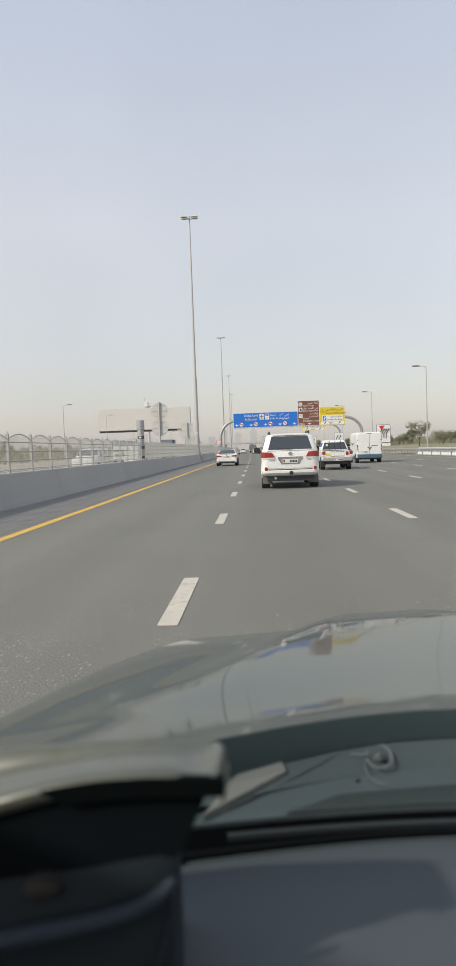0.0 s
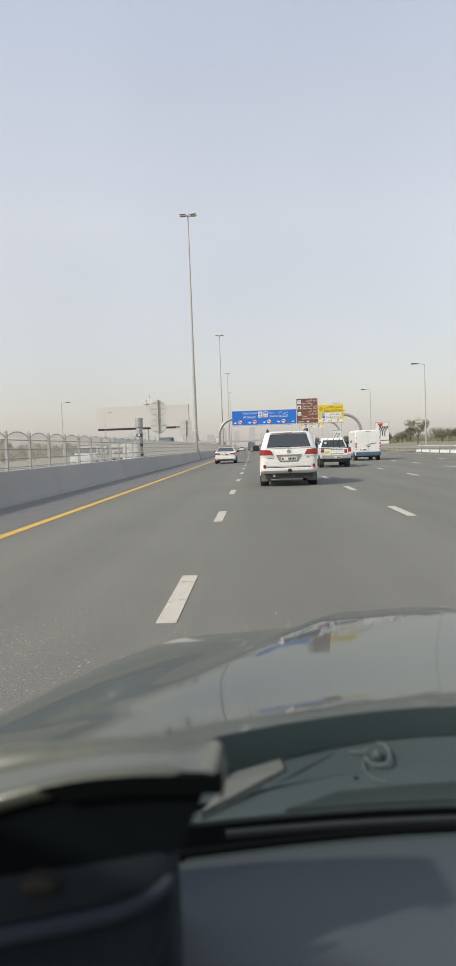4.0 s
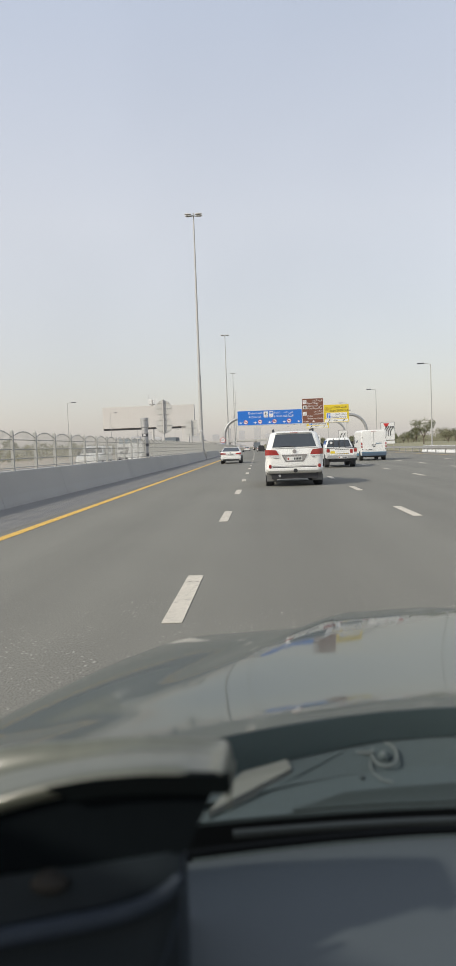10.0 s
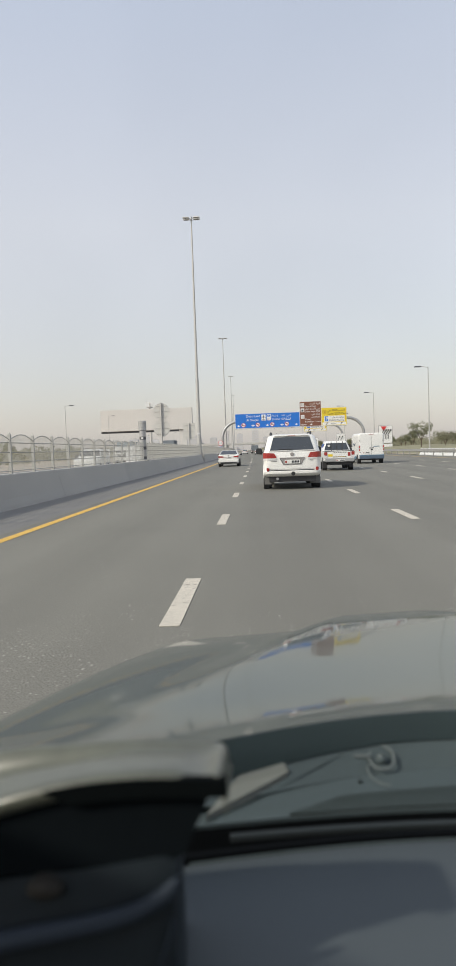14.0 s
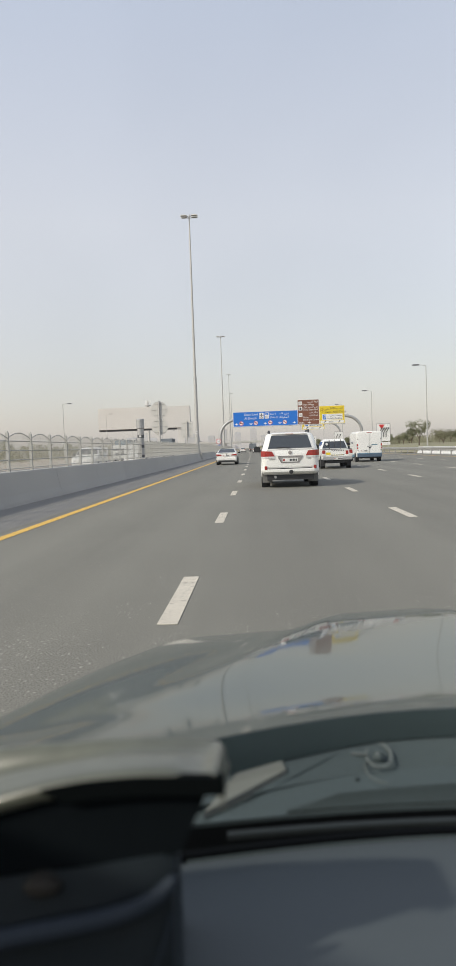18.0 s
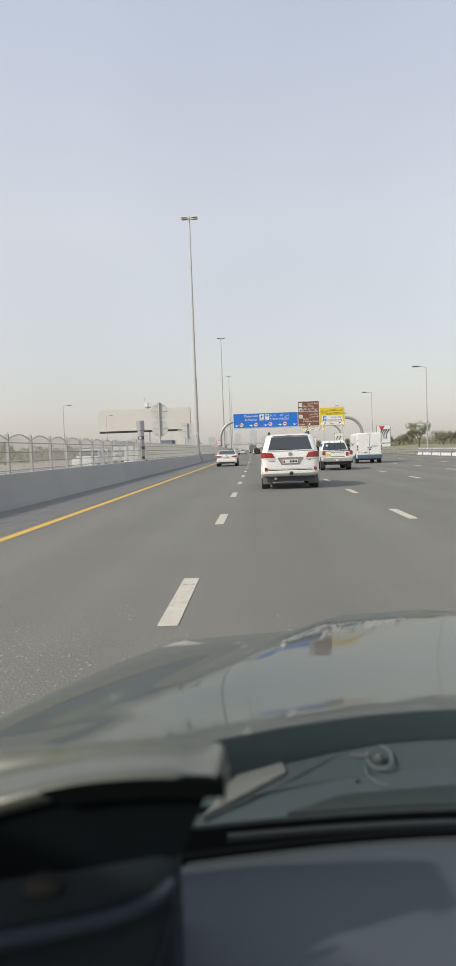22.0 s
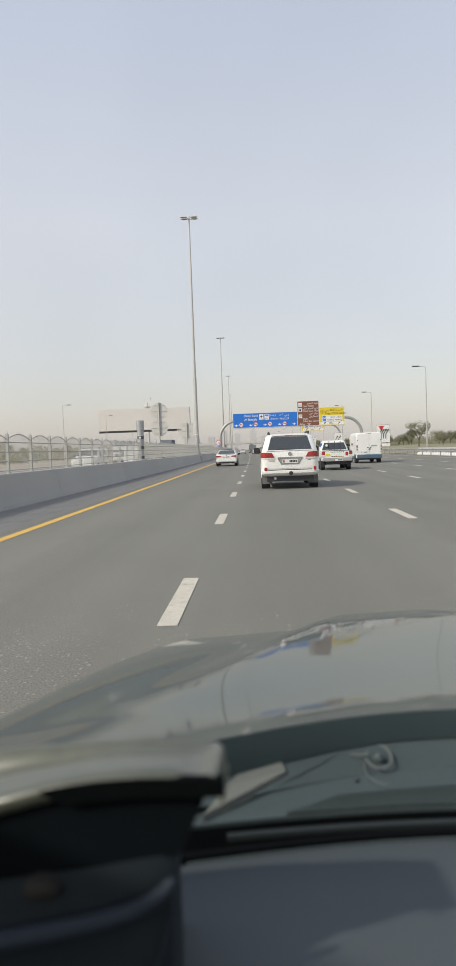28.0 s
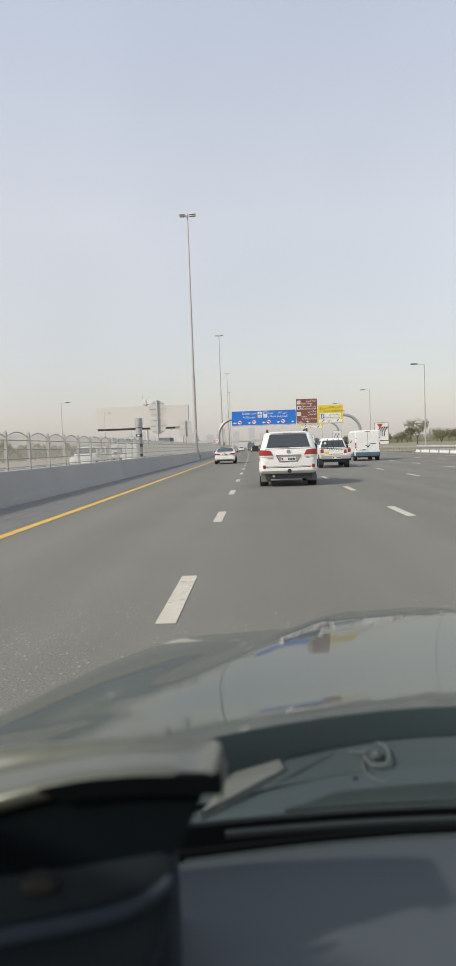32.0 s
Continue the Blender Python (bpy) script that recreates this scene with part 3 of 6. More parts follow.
# guardrail on the outer side
guard = thing("guardrail", "grey corrugated steel guardrail on short posts", "guardrail", kind="structure")
W_BEAM = [(0.0, 0.0), (0.05, 0.04), (0.05, 0.10), (0.0, 0.15), (0.0, 0.17), (0.05, 0.22), (0.05, 0.28), (0.0, 0.32),
          (-0.012, 0.32), (0.038, 0.28), (0.038, 0.22), (-0.012, 0.17), (-0.012, 0.15), (0.038, 0.10), (0.038, 0.04), (-0.012, 0.0)]
y = 20.0
while y < 260:
    vs, fs = profile_run([(RAIL - x, 0.45 + z) for x, z in W_BEAM], y, y + 4.0, 4.0)
    raw("beam", vs, fs, M["rail"], guard)
    bm = box(RAIL + 0.02 + bend(y), RAIL + 0.12 + bend(y), y - 0.06, y + 0.06, -0.1, 0.80)
    part("post", bm, M["rail"], guard)
    y += 4.0
vs, fs = profile_run([(RAIL - x, 0.45 + z) for x, z in W_BEAM], 260, 900, 20.0)
raw("far_beam", vs, fs, M["rail"], guard)

# ---- lighting columns ----


def high_mast():
    """A tall tapered mast with a crown of four floodlights."""
    ob = thing("high_mast_light", "tall tapered grey steel lighting mast on the median barrier", "street lamp", "masts along the median")
    part("base_collar", tube([(0, 0, 0.90), (0, 0, 1.35)], [0.40, 0.34], 14), M["concrete"], ob)
    part("base_plinth", box(-0.52, 0.66, -0.8, 0.8, 0.0, 0.965, bevel=0.02, taper=0.92), M["concrete"], ob, "thickened concrete plinth in the barrier")
    part("lower_shaft", tube([(0, 0, 1.3), (0, 0, 10.5)], [0.26, 0.20], 14), M["pole"], ob, smooth=True)
    part("upper_shaft", tube([(0, 0, 10.4), (0, 0, 22), (0, 0, 30.4)], [0.165, 0.115, 0.075], 12), M["pole"], ob, smooth=True)
    part("joint_band", tube([(0, 0, 10.25), (0, 0, 10.6)], [0.215, 0.20], 14), M["steel"], ob)
    part("crown_head", tube([(0, 0, 30.3), (0, 0, 30.75)], [0.11, 0.09], 10), M["steel"], ob)
    for sy in (-1, 1):
        part("crown_arm", tube([(-0.5, sy * 0.34, 30.5), (-0.12, sy * 0.30, 30.42), (0, 0, 30.40), (0.12, sy * 0.30, 30.42), (0.5, sy * 0.34, 30.5)], 0.04, 6), M["steel"], ob)
        for sx in (-1, 1):
            rings = [[(sx * (0.66 + d), sy * 0.34 + 0.20 * w * math.cos(t), 30.54 + (0.13 if math.sin(t) > 0 else 0.07) * w * math.sin(t)) for t in [2 * math.pi * k / 12 for k in range(12)]]
                     for d, w in ((-0.42, 0.45), (-0.34, 0.8), (-0.1, 1.0), (0.2, 1.0), (0.36, 0.8), (0.43, 0.4))]
            head = part("floodlight", loft(rings), M["lantern"], ob, "pale oval floodlight head", smooth=True)
            part("lamp_glass", loft([[(sx * (0.68 + d), sy * 0.34 + 0.14 * math.cos(t), 30.455 + 0.012 * math.sin(t)) for t in [2 * math.pi * k / 10 for k in range(10)]] for d in (-0.26, 0.26)]), M["lamp_glass"], head)
    bm = box(-0.16, 0.16, -0.36, -0.28, 1.7, 2.3)
    part("hatch", bm, M["steel"], ob)
    part("base_flange", tube([(0, 0, 0.93), (0, 0, 0.99)], 0.46, 16), M["lamp"], ob)
    for k in range(8):
        a = k * math.pi / 4 + 0.2
        part("anchor_bolt", tube([(0.39 * math.cos(a), 0.39 * math.sin(a), 0.98), (0.39 * math.cos(a), 0.39 * math.sin(a), 1.10)], 0.022, 6), M["steel"], ob)
    tab = part("mast_tab", box(-0.17, 0.17, -0.285, -0.235, 3.45, 3.73), M["sign_white"], ob, "small white tab with dark marks")
    for x in (-0.10, 0.0, 0.10):
        part("mark", box(x - 0.03, x + 0.03, -0.291, -0.284, 3.52, 3.66), M["black"], tab)
    return ob


first_mast = high_mast()
first_mast.matrix_basis = pose(FX - 0.1 + bend(89), 89, 0)
for y in [-12.0] + [89 + 95.0 * k for k in range(1, 8)]:
    copy_thing(first_mast, pose(FX - 0.1 + bend(y), y, 0, 0, 0, 0))


def street_light(side):
    """A 12 m column with a short bracket towards the road."""
    ob = thing("street_light", "slim grey street lamp column with one flat lantern", "street lamp", "street lamps beside the road")
    part("column", tube([(0, 0, -0.1), (0, 0, 12.0)], [0.11, 0.055], 8), M["pole"], ob)
    part("bracket", tube([(0, 0, 11.9), (side * 0.6, 0, 12.05), (side * 1.2, 0, 12.08)], 0.04, 6), M["pole"], ob)
    part("lantern", box(*sorted((side * 0.9, side * 1.9)), -0.17, 0.17, 12.0, 12.16, taper=0.85), M["lamp"], ob)
    part("foot", box(-0.2, 0.2, -0.2, 0.2, -0.1, 0.12), M["concrete"], ob)
    return ob


right_lamp = street_light(-1)
right_lamp.matrix_basis = pose(RAIL + 4.6 + bend(100), 100, 0.1)
for k in range(1, 18):
    y = 100 + 44.5 * k
    copy_thing(right_lamp, pose(RAIL + 4.6 + bend(y), y, 0.1))
left_lamp = street_light(1)
left_lamp.matrix_basis = pose(-40 + bend(102), 102, -0.02)
for k in range(1, 15):
    y = 102 + 45.5 * k
    copy_thing(left_lamp, pose(-40 + bend(y), y, -0.02))


# ---- sign gantry over the road ----
def down_arrow(x, z, s, y, parent):
    poly = [(x - 0.07 * s, z + 0.5 * s), (x + 0.07 * s, z + 0.5 * s), (x + 0.07 * s, z + 0.28 * s), (x + 0.5 * s, z + 0.34 * s),
            (x, z), (x - 0.5 * s, z + 0.34 * s), (x - 0.07 * s, z + 0.28 * s)]
    return part("down_arrow", slab(poly, y - 0.006, y), M["sign_white"], parent)


def no_lorries(x, z, r, y, parent):
    d = part("lorry_ban_disc", slab(disc(x, z, r), y - 0.008, y), M["red"], parent, "round red-rimmed no lorries symbol")
    part("disc_face", slab(disc(x, z, r * 0.86), y - 0.012, y - 0.006), M["sign_white"], d)
    bm = bm_new()
    add_box(bm, x - 0.6 * r, x + 0.15 * r, y - 0.018, y - 0.01, z - 0.15 * r, z + 0.35 * r)
    add_box(bm, x + 0.2 * r, x + 0.6 * r, y - 0.018, y - 0.01, z - 0.15 * r, z + 0.15 * r)
    part("lorry_shape", bm, M["black"], d)
    bm = bm_new()
    q = [(x - 0.68 * r, z + 0.55 * r), (x - 0.55 * r, z + 0.68 * r), (x + 0.68 * r, z - 0.55 * r), (x + 0.55 * r, z - 0.68 * r)]
    part("slash", slab(q, y - 0.024, y - 0.019), M["red"], d)


def panel(parent, name, x0, x1, z0, z1, material, label):
    p = part(name, slab(round_poly(x0, x1, z0, z1, 0.12), 0.0, 0.06), material, parent, label)
    part("border", slab(round_poly(x0 - 0.05, x1 + 0.05, z0 - 0.05, z1 + 0.05, 0.14), 0.012, 0.05), M["sign_white"], p)
    return p


GY = 165.0
gx = bend(GY)
gantry = thing("sign_gantry", "grey tubular arched gantry carrying blue, brown and yellow road signs", "sign gantry", at=(gx, GY, 0))
G0 = YL + 0.1
AZ = 8.1
lp, rp = YL - 3.1, YL + 30.0
arc = [(lp, 0.35, 0.9), (lp, 0.35, 4.2)] + [(lp + 3.9 * (1 - math.cos(a)), 0.35, 4.2 + 3.9 * math.sin(a)) for a in [radians(9 * k) for k in range(1, 11)]]
part("left_arch_post", tube(arc, 0.34, 14), M["steel"], gantry, smooth=True)
arc = [(rp, 0.35, -0.1), (rp, 0.35, 4.2)] + [(rp - 3.9 * (1 - math.cos(a)), 0.35, 4.2 + 3.9 * math.sin(a)) for a in [radians(9 * k) for k in range(1, 11)]]
part("right_arch_post", tube(arc, 0.34, 14), M["steel"], gantry, smooth=True)
part("beam", tube([(lp + 3.8, 0.35, AZ), (rp - 3.8, 0.35, AZ)], 0.34, 14), M["steel"], gantry, smooth=True)
cat = part("catwalk", box(G0 - 0.1, G0 + 26.0, -0.55, 0.02, 6.28, 6.36), M["steel"], gantry, "grey metal grating walkway under the panels")
for k in range(24):
    x = G0 + 0.3 + k * 1.1
    part("bracket", box(x - 0.04, x + 0.04, -0.75, 0.1, 6.12, 6.30), M["steel"], cat)
blue = panel(gantry, "blue_panel", G0, G0 + 15.0, 6.45, 9.75, M["blue"], "blue motorway direction panel with white lettering")
words("lettering", "Dubai Land", 0.72, G0 + 2.5, -0.006, 8.95, M["sign_white"], blue)
words("lettering", "Al Sharjah", 0.72, G0 + 2.6, -0.006, 8.05, M["sign_white"], blue)
sq = part("airport_square", slab(round_poly(G0 + 6.1, G0 + 7.1, 8.1, 9.5, 0.04), -0.008, 0), M["sign_white"], blue)
words("lettering", "DXB", 0.42, G0 + 6.15, -0.014, 8.15, M["black"], sq)
plane = [(6.6, 9.42), (6.67, 9.2), (6.67, 9.05), (7.05, 8.85), (7.05, 8.78), (6.67, 8.88), (6.65, 8.68), (6.78, 8.58), (6.42, 8.58), (6.55, 8.68),
         (6.53, 8.88), (6.15, 8.78), (6.15, 8.85), (6.53, 9.05), (6.53, 9.2)]
part("aeroplane_shape", slab([(G0 + a, b) for a, b in plane], -0.014, -0.009), M["black"], sq)
sh = part("route_shield", slab(round_poly(G0 + 7.35, G0 + 8.35, 8.1, 9.5, 0.2), -0.008, 0), M["sign_white"], blue)
part("shield_field", slab(round_poly(G0 + 7.47, G0 + 8.23, 8.95, 9.38, 0.12), -0.013, -0.009), M["blue"], sh)
words("lettering", "311", 0.52, G0 + 7.4, -0.014, 8.25, M["black"], sh)
words("lettering", "E", 0.36, G0 + 7.7, -0.018, 9.02, M["sign_white"], sh)
words("lettering", "( North )", 0.6, G0 + 8.55, -0.006, 8.15, M["sign_white"], blue)
# Arabic lines, letter shapes set from left to right
DUBAI, EXPO = "\uFEF2\uFE91\uFEA9", "\uFEEE\uFE92\uFEB4\uFEDB\uFE8D"
words("lettering", "( \uFEDD\uFE8E\uFEE4\uFEB7 )", 0.6, G0 + 9.95, -0.006, 8.98, M["sign_white"], blue, True)
words("lettering", "\uFEAA\uFEE7\uFEFB " + DUBAI, 0.74, G0 + 13.0, -0.006, 8.98, M["sign_white"], blue, True)
words("lettering", "\uFE94\uFED7\uFEAD\uFE8E\uFEB8\uFEDF\uFE8D", 0.74, G0 + 13.0, -0.006, 8.1, M["sign_white"], blue, True)
for k in range(4):
    down_arrow(G0 + 0.72 + 3.38 * k, 6.75, 1.0, 0, blue)
    no_lorries(G0 + 1.85 + 3.38 * k, 7.15, 0.50, 0, blue)
down_arrow(G0 + 14.24, 6.75, 0.95, 0, blue)
brown = panel(gantry, "brown_panel", G0 + 15.12, G0 + 20.0, 6.45, 12.1, M["brown"], "brown tourist destination panel with white lettering")
for k, t in enumerate(("Expo Village", "Dubai Expo Mall", "Dubai", "Exhibition Centre")):
    words("lettering", t, 0.52, G0 + 16.3, -0.006, (10.85, 9.65, 7.85, 7.3)[k], M["sign_white"], brown)
for z, t in ((11.45, EXPO + " \uFE94\uFEF3\uFEAE\uFED7"), (10.28, "\uFEDD\uFEEE\uFEE3 " + EXPO + " " + DUBAI),
             (9.05, DUBAI + " \uFEB0\uFEDB\uFEAE\uFEE3"), (8.38, "\uFEBD\uFEAD\uFE8E\uFECC\uFEE4\uFEE0\uFEDF")):
    words("lettering", t, 0.58, G0 + 19.8, -0.006, z, M["sign_white"], brown, True)
for z in (10.9, 9.7, 8.2):
    sq = part("emblem_square", slab(round_poly(G0 + 15.3, G0 + 16.15, z, z + 0.85, 0.03), -0.008, 0), M["sign_white"], brown)
    if z == 9.7:
        part("bag_shape", slab([(G0 + 15.5, z + 0.12), (G0 + 15.95, z + 0.12), (G0 + 15.92, z + 0.58), (G0 + 15.53, z + 0.58)], -0.013, -0.009), M["black"], sq)
        part("bag_handle", tube([(G0 + 15.62, -0.012, z + 0.56), (G0 + 15.64, -0.012, z + 0.72), (G0 + 15.81, -0.012, z + 0.72), (G0 + 15.83, -0.012, z + 0.56)], 0.02, 5), M["black"], sq)
    else:
        for k in range(3):
            part("plain_bar", slab([(G0 + 15.38, z + 0.2 + 0.19 * k), (G0 + 16.07, z + 0.2 + 0.19 * k), (G0 + 16.07, z + 0.27 + 0.19 * k), (G0 + 15.38, z + 0.27 + 0.19 * k)], -0.013, -0.009), M["stripe"], sq)
words("lettering", "1500m", 0.5, G0 + 15.3, -0.006, 6.6, M["sign_white"], brown)
down_arrow(G0 + 17.7, 6.6, 0.9, 0, brown)


def yellow_face(p, x, z, w, h):
    """Lettering and white inset of the yellow parking panels; w x h is the panel."""
    words("lettering", "Expo 2020 Dubai", h * 0.17, x + 0.24 * w, -0.006, z + 0.60 * h, M["black"], p)
    words("lettering", DUBAI + " 2020 " + EXPO, h * 0.16, x + 0.93 * w, -0.006, z + 0.80 * h, M["black"], p, True)
    em = part("emblem", slab(disc(x + 0.12 * w, z + 0.76 * h, 0.12 * h), -0.008, 0), M["gold_print"], p, "gold rosette emblem")
    for k in range(8):
        t = k * math.pi / 4
        part("petal", slab(disc(x + 0.12 * w + 0.075 * h * math.cos(t), z + 0.76 * h + 0.075 * h * math.sin(t), 0.022 * h, 10), -0.012, -0.007), M["sign_yellow"], em)
    ins = part("white_inset", slab(round_poly(x + 0.1 * w, x + 0.92 * w, z + 0.2 * h, z + 0.54 * h, 0.04), -0.008, 0), M["sign_white"], p)
    part("parking_square", slab(round_poly(x + 0.13 * w, x + 0.26 * w, z + 0.23 * h, z + 0.51 * h, 0.03), -0.014, -0.009), M["blue"], ins)
    words("lettering", "P", h * 0.30, x + 0.155 * w, -0.02, z + 0.26 * h, M["sign_white"], ins)
    words("lettering", "Mobility Parking", h * 0.13, x + 0.30 * w, -0.014, z + 0.24 * h, M["black"], ins)
    low = part("white_strip", slab(round_poly(x + 0.03 * w, x + 0.97 * w, z + 0.02 * h, z + 0.17 * h, 0.03), -0.008, 0), M["sign_white"], p)
    words("lettering", "500m", h * 0.11, x + 0.38 * w, -0.014, z + 0.05 * h, M["black"], low)
    for t in (0.16, 0.74):
        part("slant_arrow", slab([(x + t * w, z + 0.04 * h), (x + (t + 0.02) * w, z + 0.03 * h), (x + (t + 0.07) * w, z + 0.11 * h), (x + (t + 0.09) * w, z + 0.09 * h),
                                  (x + (t + 0.09) * w, z + 0.16 * h), (x + (t + 0.03) * w, z + 0.15 * h), (x + (t + 0.05) * w, z + 0.13 * h)], -0.014, -0.009), M["black"], low)
    words("lettering", "\uFEDE\uFED8\uFEE8\uFE98\uFEDF\uFE8D \uFED2\uFED7\uFE8D\uFEEE\uFEE3", h * 0.12, x + 0.89 * w, -0.014, z + 0.41 * h, M["black"], ins, True)


yel = panel(gantry, "yellow_panel", G0 + 20.12, G0 + 25.9, 6.45, 10.5, M["sign_yellow"], "yellow parking direction panel with a white inset")
yellow_face(yel, G0 + 20.12, 6.45, 5.78, 4.05)
for sx, z, m1, t, tm in ((lp, 3.15, "red", "110", "black"), (lp, 1.75, "blue", "60", "sign_white")):
    d = part("speed_disc", slab(disc(sx - 0.45, z, 0.62), -0.09, -0.05), M[m1], gantry, "round speed limit disc")
    if m1 == "red":
        part("disc_face", slab(disc(sx - 0.45, z, 0.52), -0.1, -0.08), M["sign_white"], d)
    words("lettering", t, 0.55, sx - 0.45 - 0.16 * len(t), -0.106, z - 0.2, M[tm], d)
d = part("speed_disc", slab(disc(rp + 0.5, 1.75, 0.62), -0.09, -0.05), M["blue"], gantry, "round blue minimum speed disc")
words("lettering", "60", 0.55, rp + 0.18, -0.096, 1.55, M["sign_white"], d)
d = part("speed_disc", slab(disc(rp + 0.5, 3.1, 0.62), -0.09, -0.05), M["red"], gantry, "round red-rimmed limit disc")
part("disc_face", slab(disc(rp + 0.5, 3.1, 0.52), -0.1, -0.08), M["sign_white"], d)
part("disc_post", tube([(rp + 0.5, 0, -0.1), (rp + 0.5, 0, 3.7)], 0.05, 8), M["pole"], gantry)

# ---- yellow cantilever sign further on ----
CY = 205.0
cant = thing("cantilever_sign", "yellow parking sign on a curved grey steel arm", "road sign", at=(bend(CY), CY, 0))
cp = RAIL + 6.2
arc = [(cp, 0.3, -0.1), (cp, 0.3, 4.6)] + [(cp - 3.2 * (1 - math.cos(a)), 0.3, 4.6 + 3.2 * math.sin(a)) for a in [radians(10 * k) for k in range(1, 10)]]
part("curved_arm", tube(arc + [(cp - 10.5, 0.3, 7.8)], 0.27, 12), M["steel"], cant, smooth=True)
cpn = panel(cant, "yellow_panel", cp - 11.0, cp - 4.6, 6.1, 10.4, M["sign_yellow"], "yellow panel with a white inset")
yellow_face(cpn, cp - 11.0, 6.1, 6.4, 4.3)
part("number_tab", slab(round_poly(cp - 7.2, cp - 5.0, 10.5, 11.3, 0.05), 0, 0.05), M["sign_white"], cant)

# ---- lane signs on the outer verge ----


def lane_sign(y, x, w, h, red=False):
    ob = thing("lane_sign", "white lane guidance sign with black arrows on two posts", "road sign", "lane signs on the verge", at=(x + bend(y), y, 0.15))
    b = part("board", slab(round_poly(-w / 2, w / 2, 1.6, 1.6 + h, 0.15), 0, 0.04), M["sign_white"], ob)
    part("black_rim", slab(round_poly(-w / 2 - 0.05, w / 2 + 0.05, 1.55, 1.65 + h, 0.18), 0.01, 0.03), M["black"], b)
    for k in range(4 if red else 2):
        x0 = -w * 0.32 + k * w * (0.17 if red else 0.34)
        q = [(x0, 2.3), (x0, 2.3 + 0.25 * h), (x0 + 0.2 * w, 2.3 + 0.5 * h)]
        part("arrow", tube([(a, -0.02, c) for a, c in q], 0.07, 6), M["black"], b)
        part("arrow_head", tube([(q[2][0] - 0.06, -0.02, q[2][1] - 0.05), (q[2][0] + 0.12, -0.02, q[2][1] + 0.14)], [0.2, 0.02], 6), M["black"], b)
    if red:
        part("red_corner", slab([(-w * 0.35, 1.45 + h), (w * 0.1, 1.45 + h), (-w * 0.12, 1.6 + h * 0.68)], -0.03, 0), M["red"], b)
    for sx in (-0.38, 0.38):
        part("post", tube([(sx * w, 0.06, -0.3), (sx * w, 0.06, 1.7 + h * 0.6)], 0.05, 8), M["pole"], ob)
    part("sub_plate", slab(round_poly(-w / 2, w / 2, 0.95, 1.45, 0.06), 0, 0.04), M["sign_white"], ob)


lane_sign(122, RAIL + 2.6, 2.3, 3.0, True)
lane_sign(182, RAIL + 2.6, 2.2, 3.0)
lane_sign(250, RAIL + 2.6, 2.2, 3.0)

# ---- things on the median ----
cam_post = thing("speed_camera", "tall grey cylindrical speed camera with dark bands", "speed camera", at=(FX - 0.05 + bend(44), 44, 0))
part("column", tube([(0, 0, 0.95), (0, 0, 2.87)], 0.205, 20), M["steel"], cam_post, smooth=True)
part("plinth", box(-0.3, 0.3, -0.3, 0.3, 0.94, 1.0, bevel=0.01), M["concrete"], cam_post)
head = part("head", loft([[(r * math.cos(t), r * math.sin(t), z) for t in [2 * math.pi * k / 20 for k in range(20)]] for z, r in
                          ((2.84, 0.205), (2.87, 0.25), (3.02, 0.25), (3.03, 0.238), (3.05, 0.238), (3.06, 0.25), (3.24, 0.25), (3.25, 0.238), (3.27, 0.238), (3.28, 0.25), (3.42, 0.25), (3.45, 0.22))]), M["steel"], cam_post)
for z, h in ((1.05, 0.16), (1.65, 0.19), (2.27, 0.19)):
    part("band", tube([(0, 0, z), (0, 0, z + h)], 0.21, 20), M["lamp"], cam_post, "dark window band")
    part("collar", tube([(0, 0, z + h), (0, 0, z + h + 0.05)], 0.214, 20), M["pole"], cam_post)
part("window", box(-0.07, 0.07, -0.225, -0.18, 2.31, 2.42, bevel=0.008), M["clear"], cam_post)

discs = thing("round_signs_back", "pale backs of two round signs on one post", "road sign", at=(FX - 0.05 + bend(53), 53, 0))
part("post", tube([(0, 0, 0.95), (0, 0, 5.2)], 0.055, 10), M["pole"], discs, smooth=True)
for z in (3.25, 4.52):
    dsc = part("disc", slab(disc(0, z, 0.62), 0.085, 0.10), M["sign_back"], discs, "round sign back")
    part("disc_edge", slab(disc(0, z, 0.632), 0.095, 0.108), M["steel"], dsc)
    for dz in (-0.42, 0.0, 0.42):
        hw = math.sqrt(0.6 ** 2 - dz ** 2) * 0.92
        part("clamp", box(-hw, hw, 0.055, 0.085, z + dz - 0.02, z + dz + 0.02), M["pole"], discs)

plate = thing("sign_back_board", "pale back of a rectangular sign on one post", "road sign", at=(FX - 0.05 + bend(75), 75, 0))
part("post", tube([(0, 0, 0.95), (0, 0, 4.45)], 0.06, 10), M["pole"], plate, smooth=True)
pb = part("board", slab(round_poly(-0.62, 0.62, 2.75, 4.42, 0.05), 0.085, 0.10), M["sign_back"], plate)
part("board_rim", slab(round_poly(-0.635, 0.635, 2.735, 4.435, 0.055), 0.094, 0.112), M["steel"], pb)
for z in (2.92, 3.58, 4.24):
    part("clamp", box(-0.45, 0.45, 0.055, 0.085, z - 0.025, z + 0.025), M["pole"], plate)

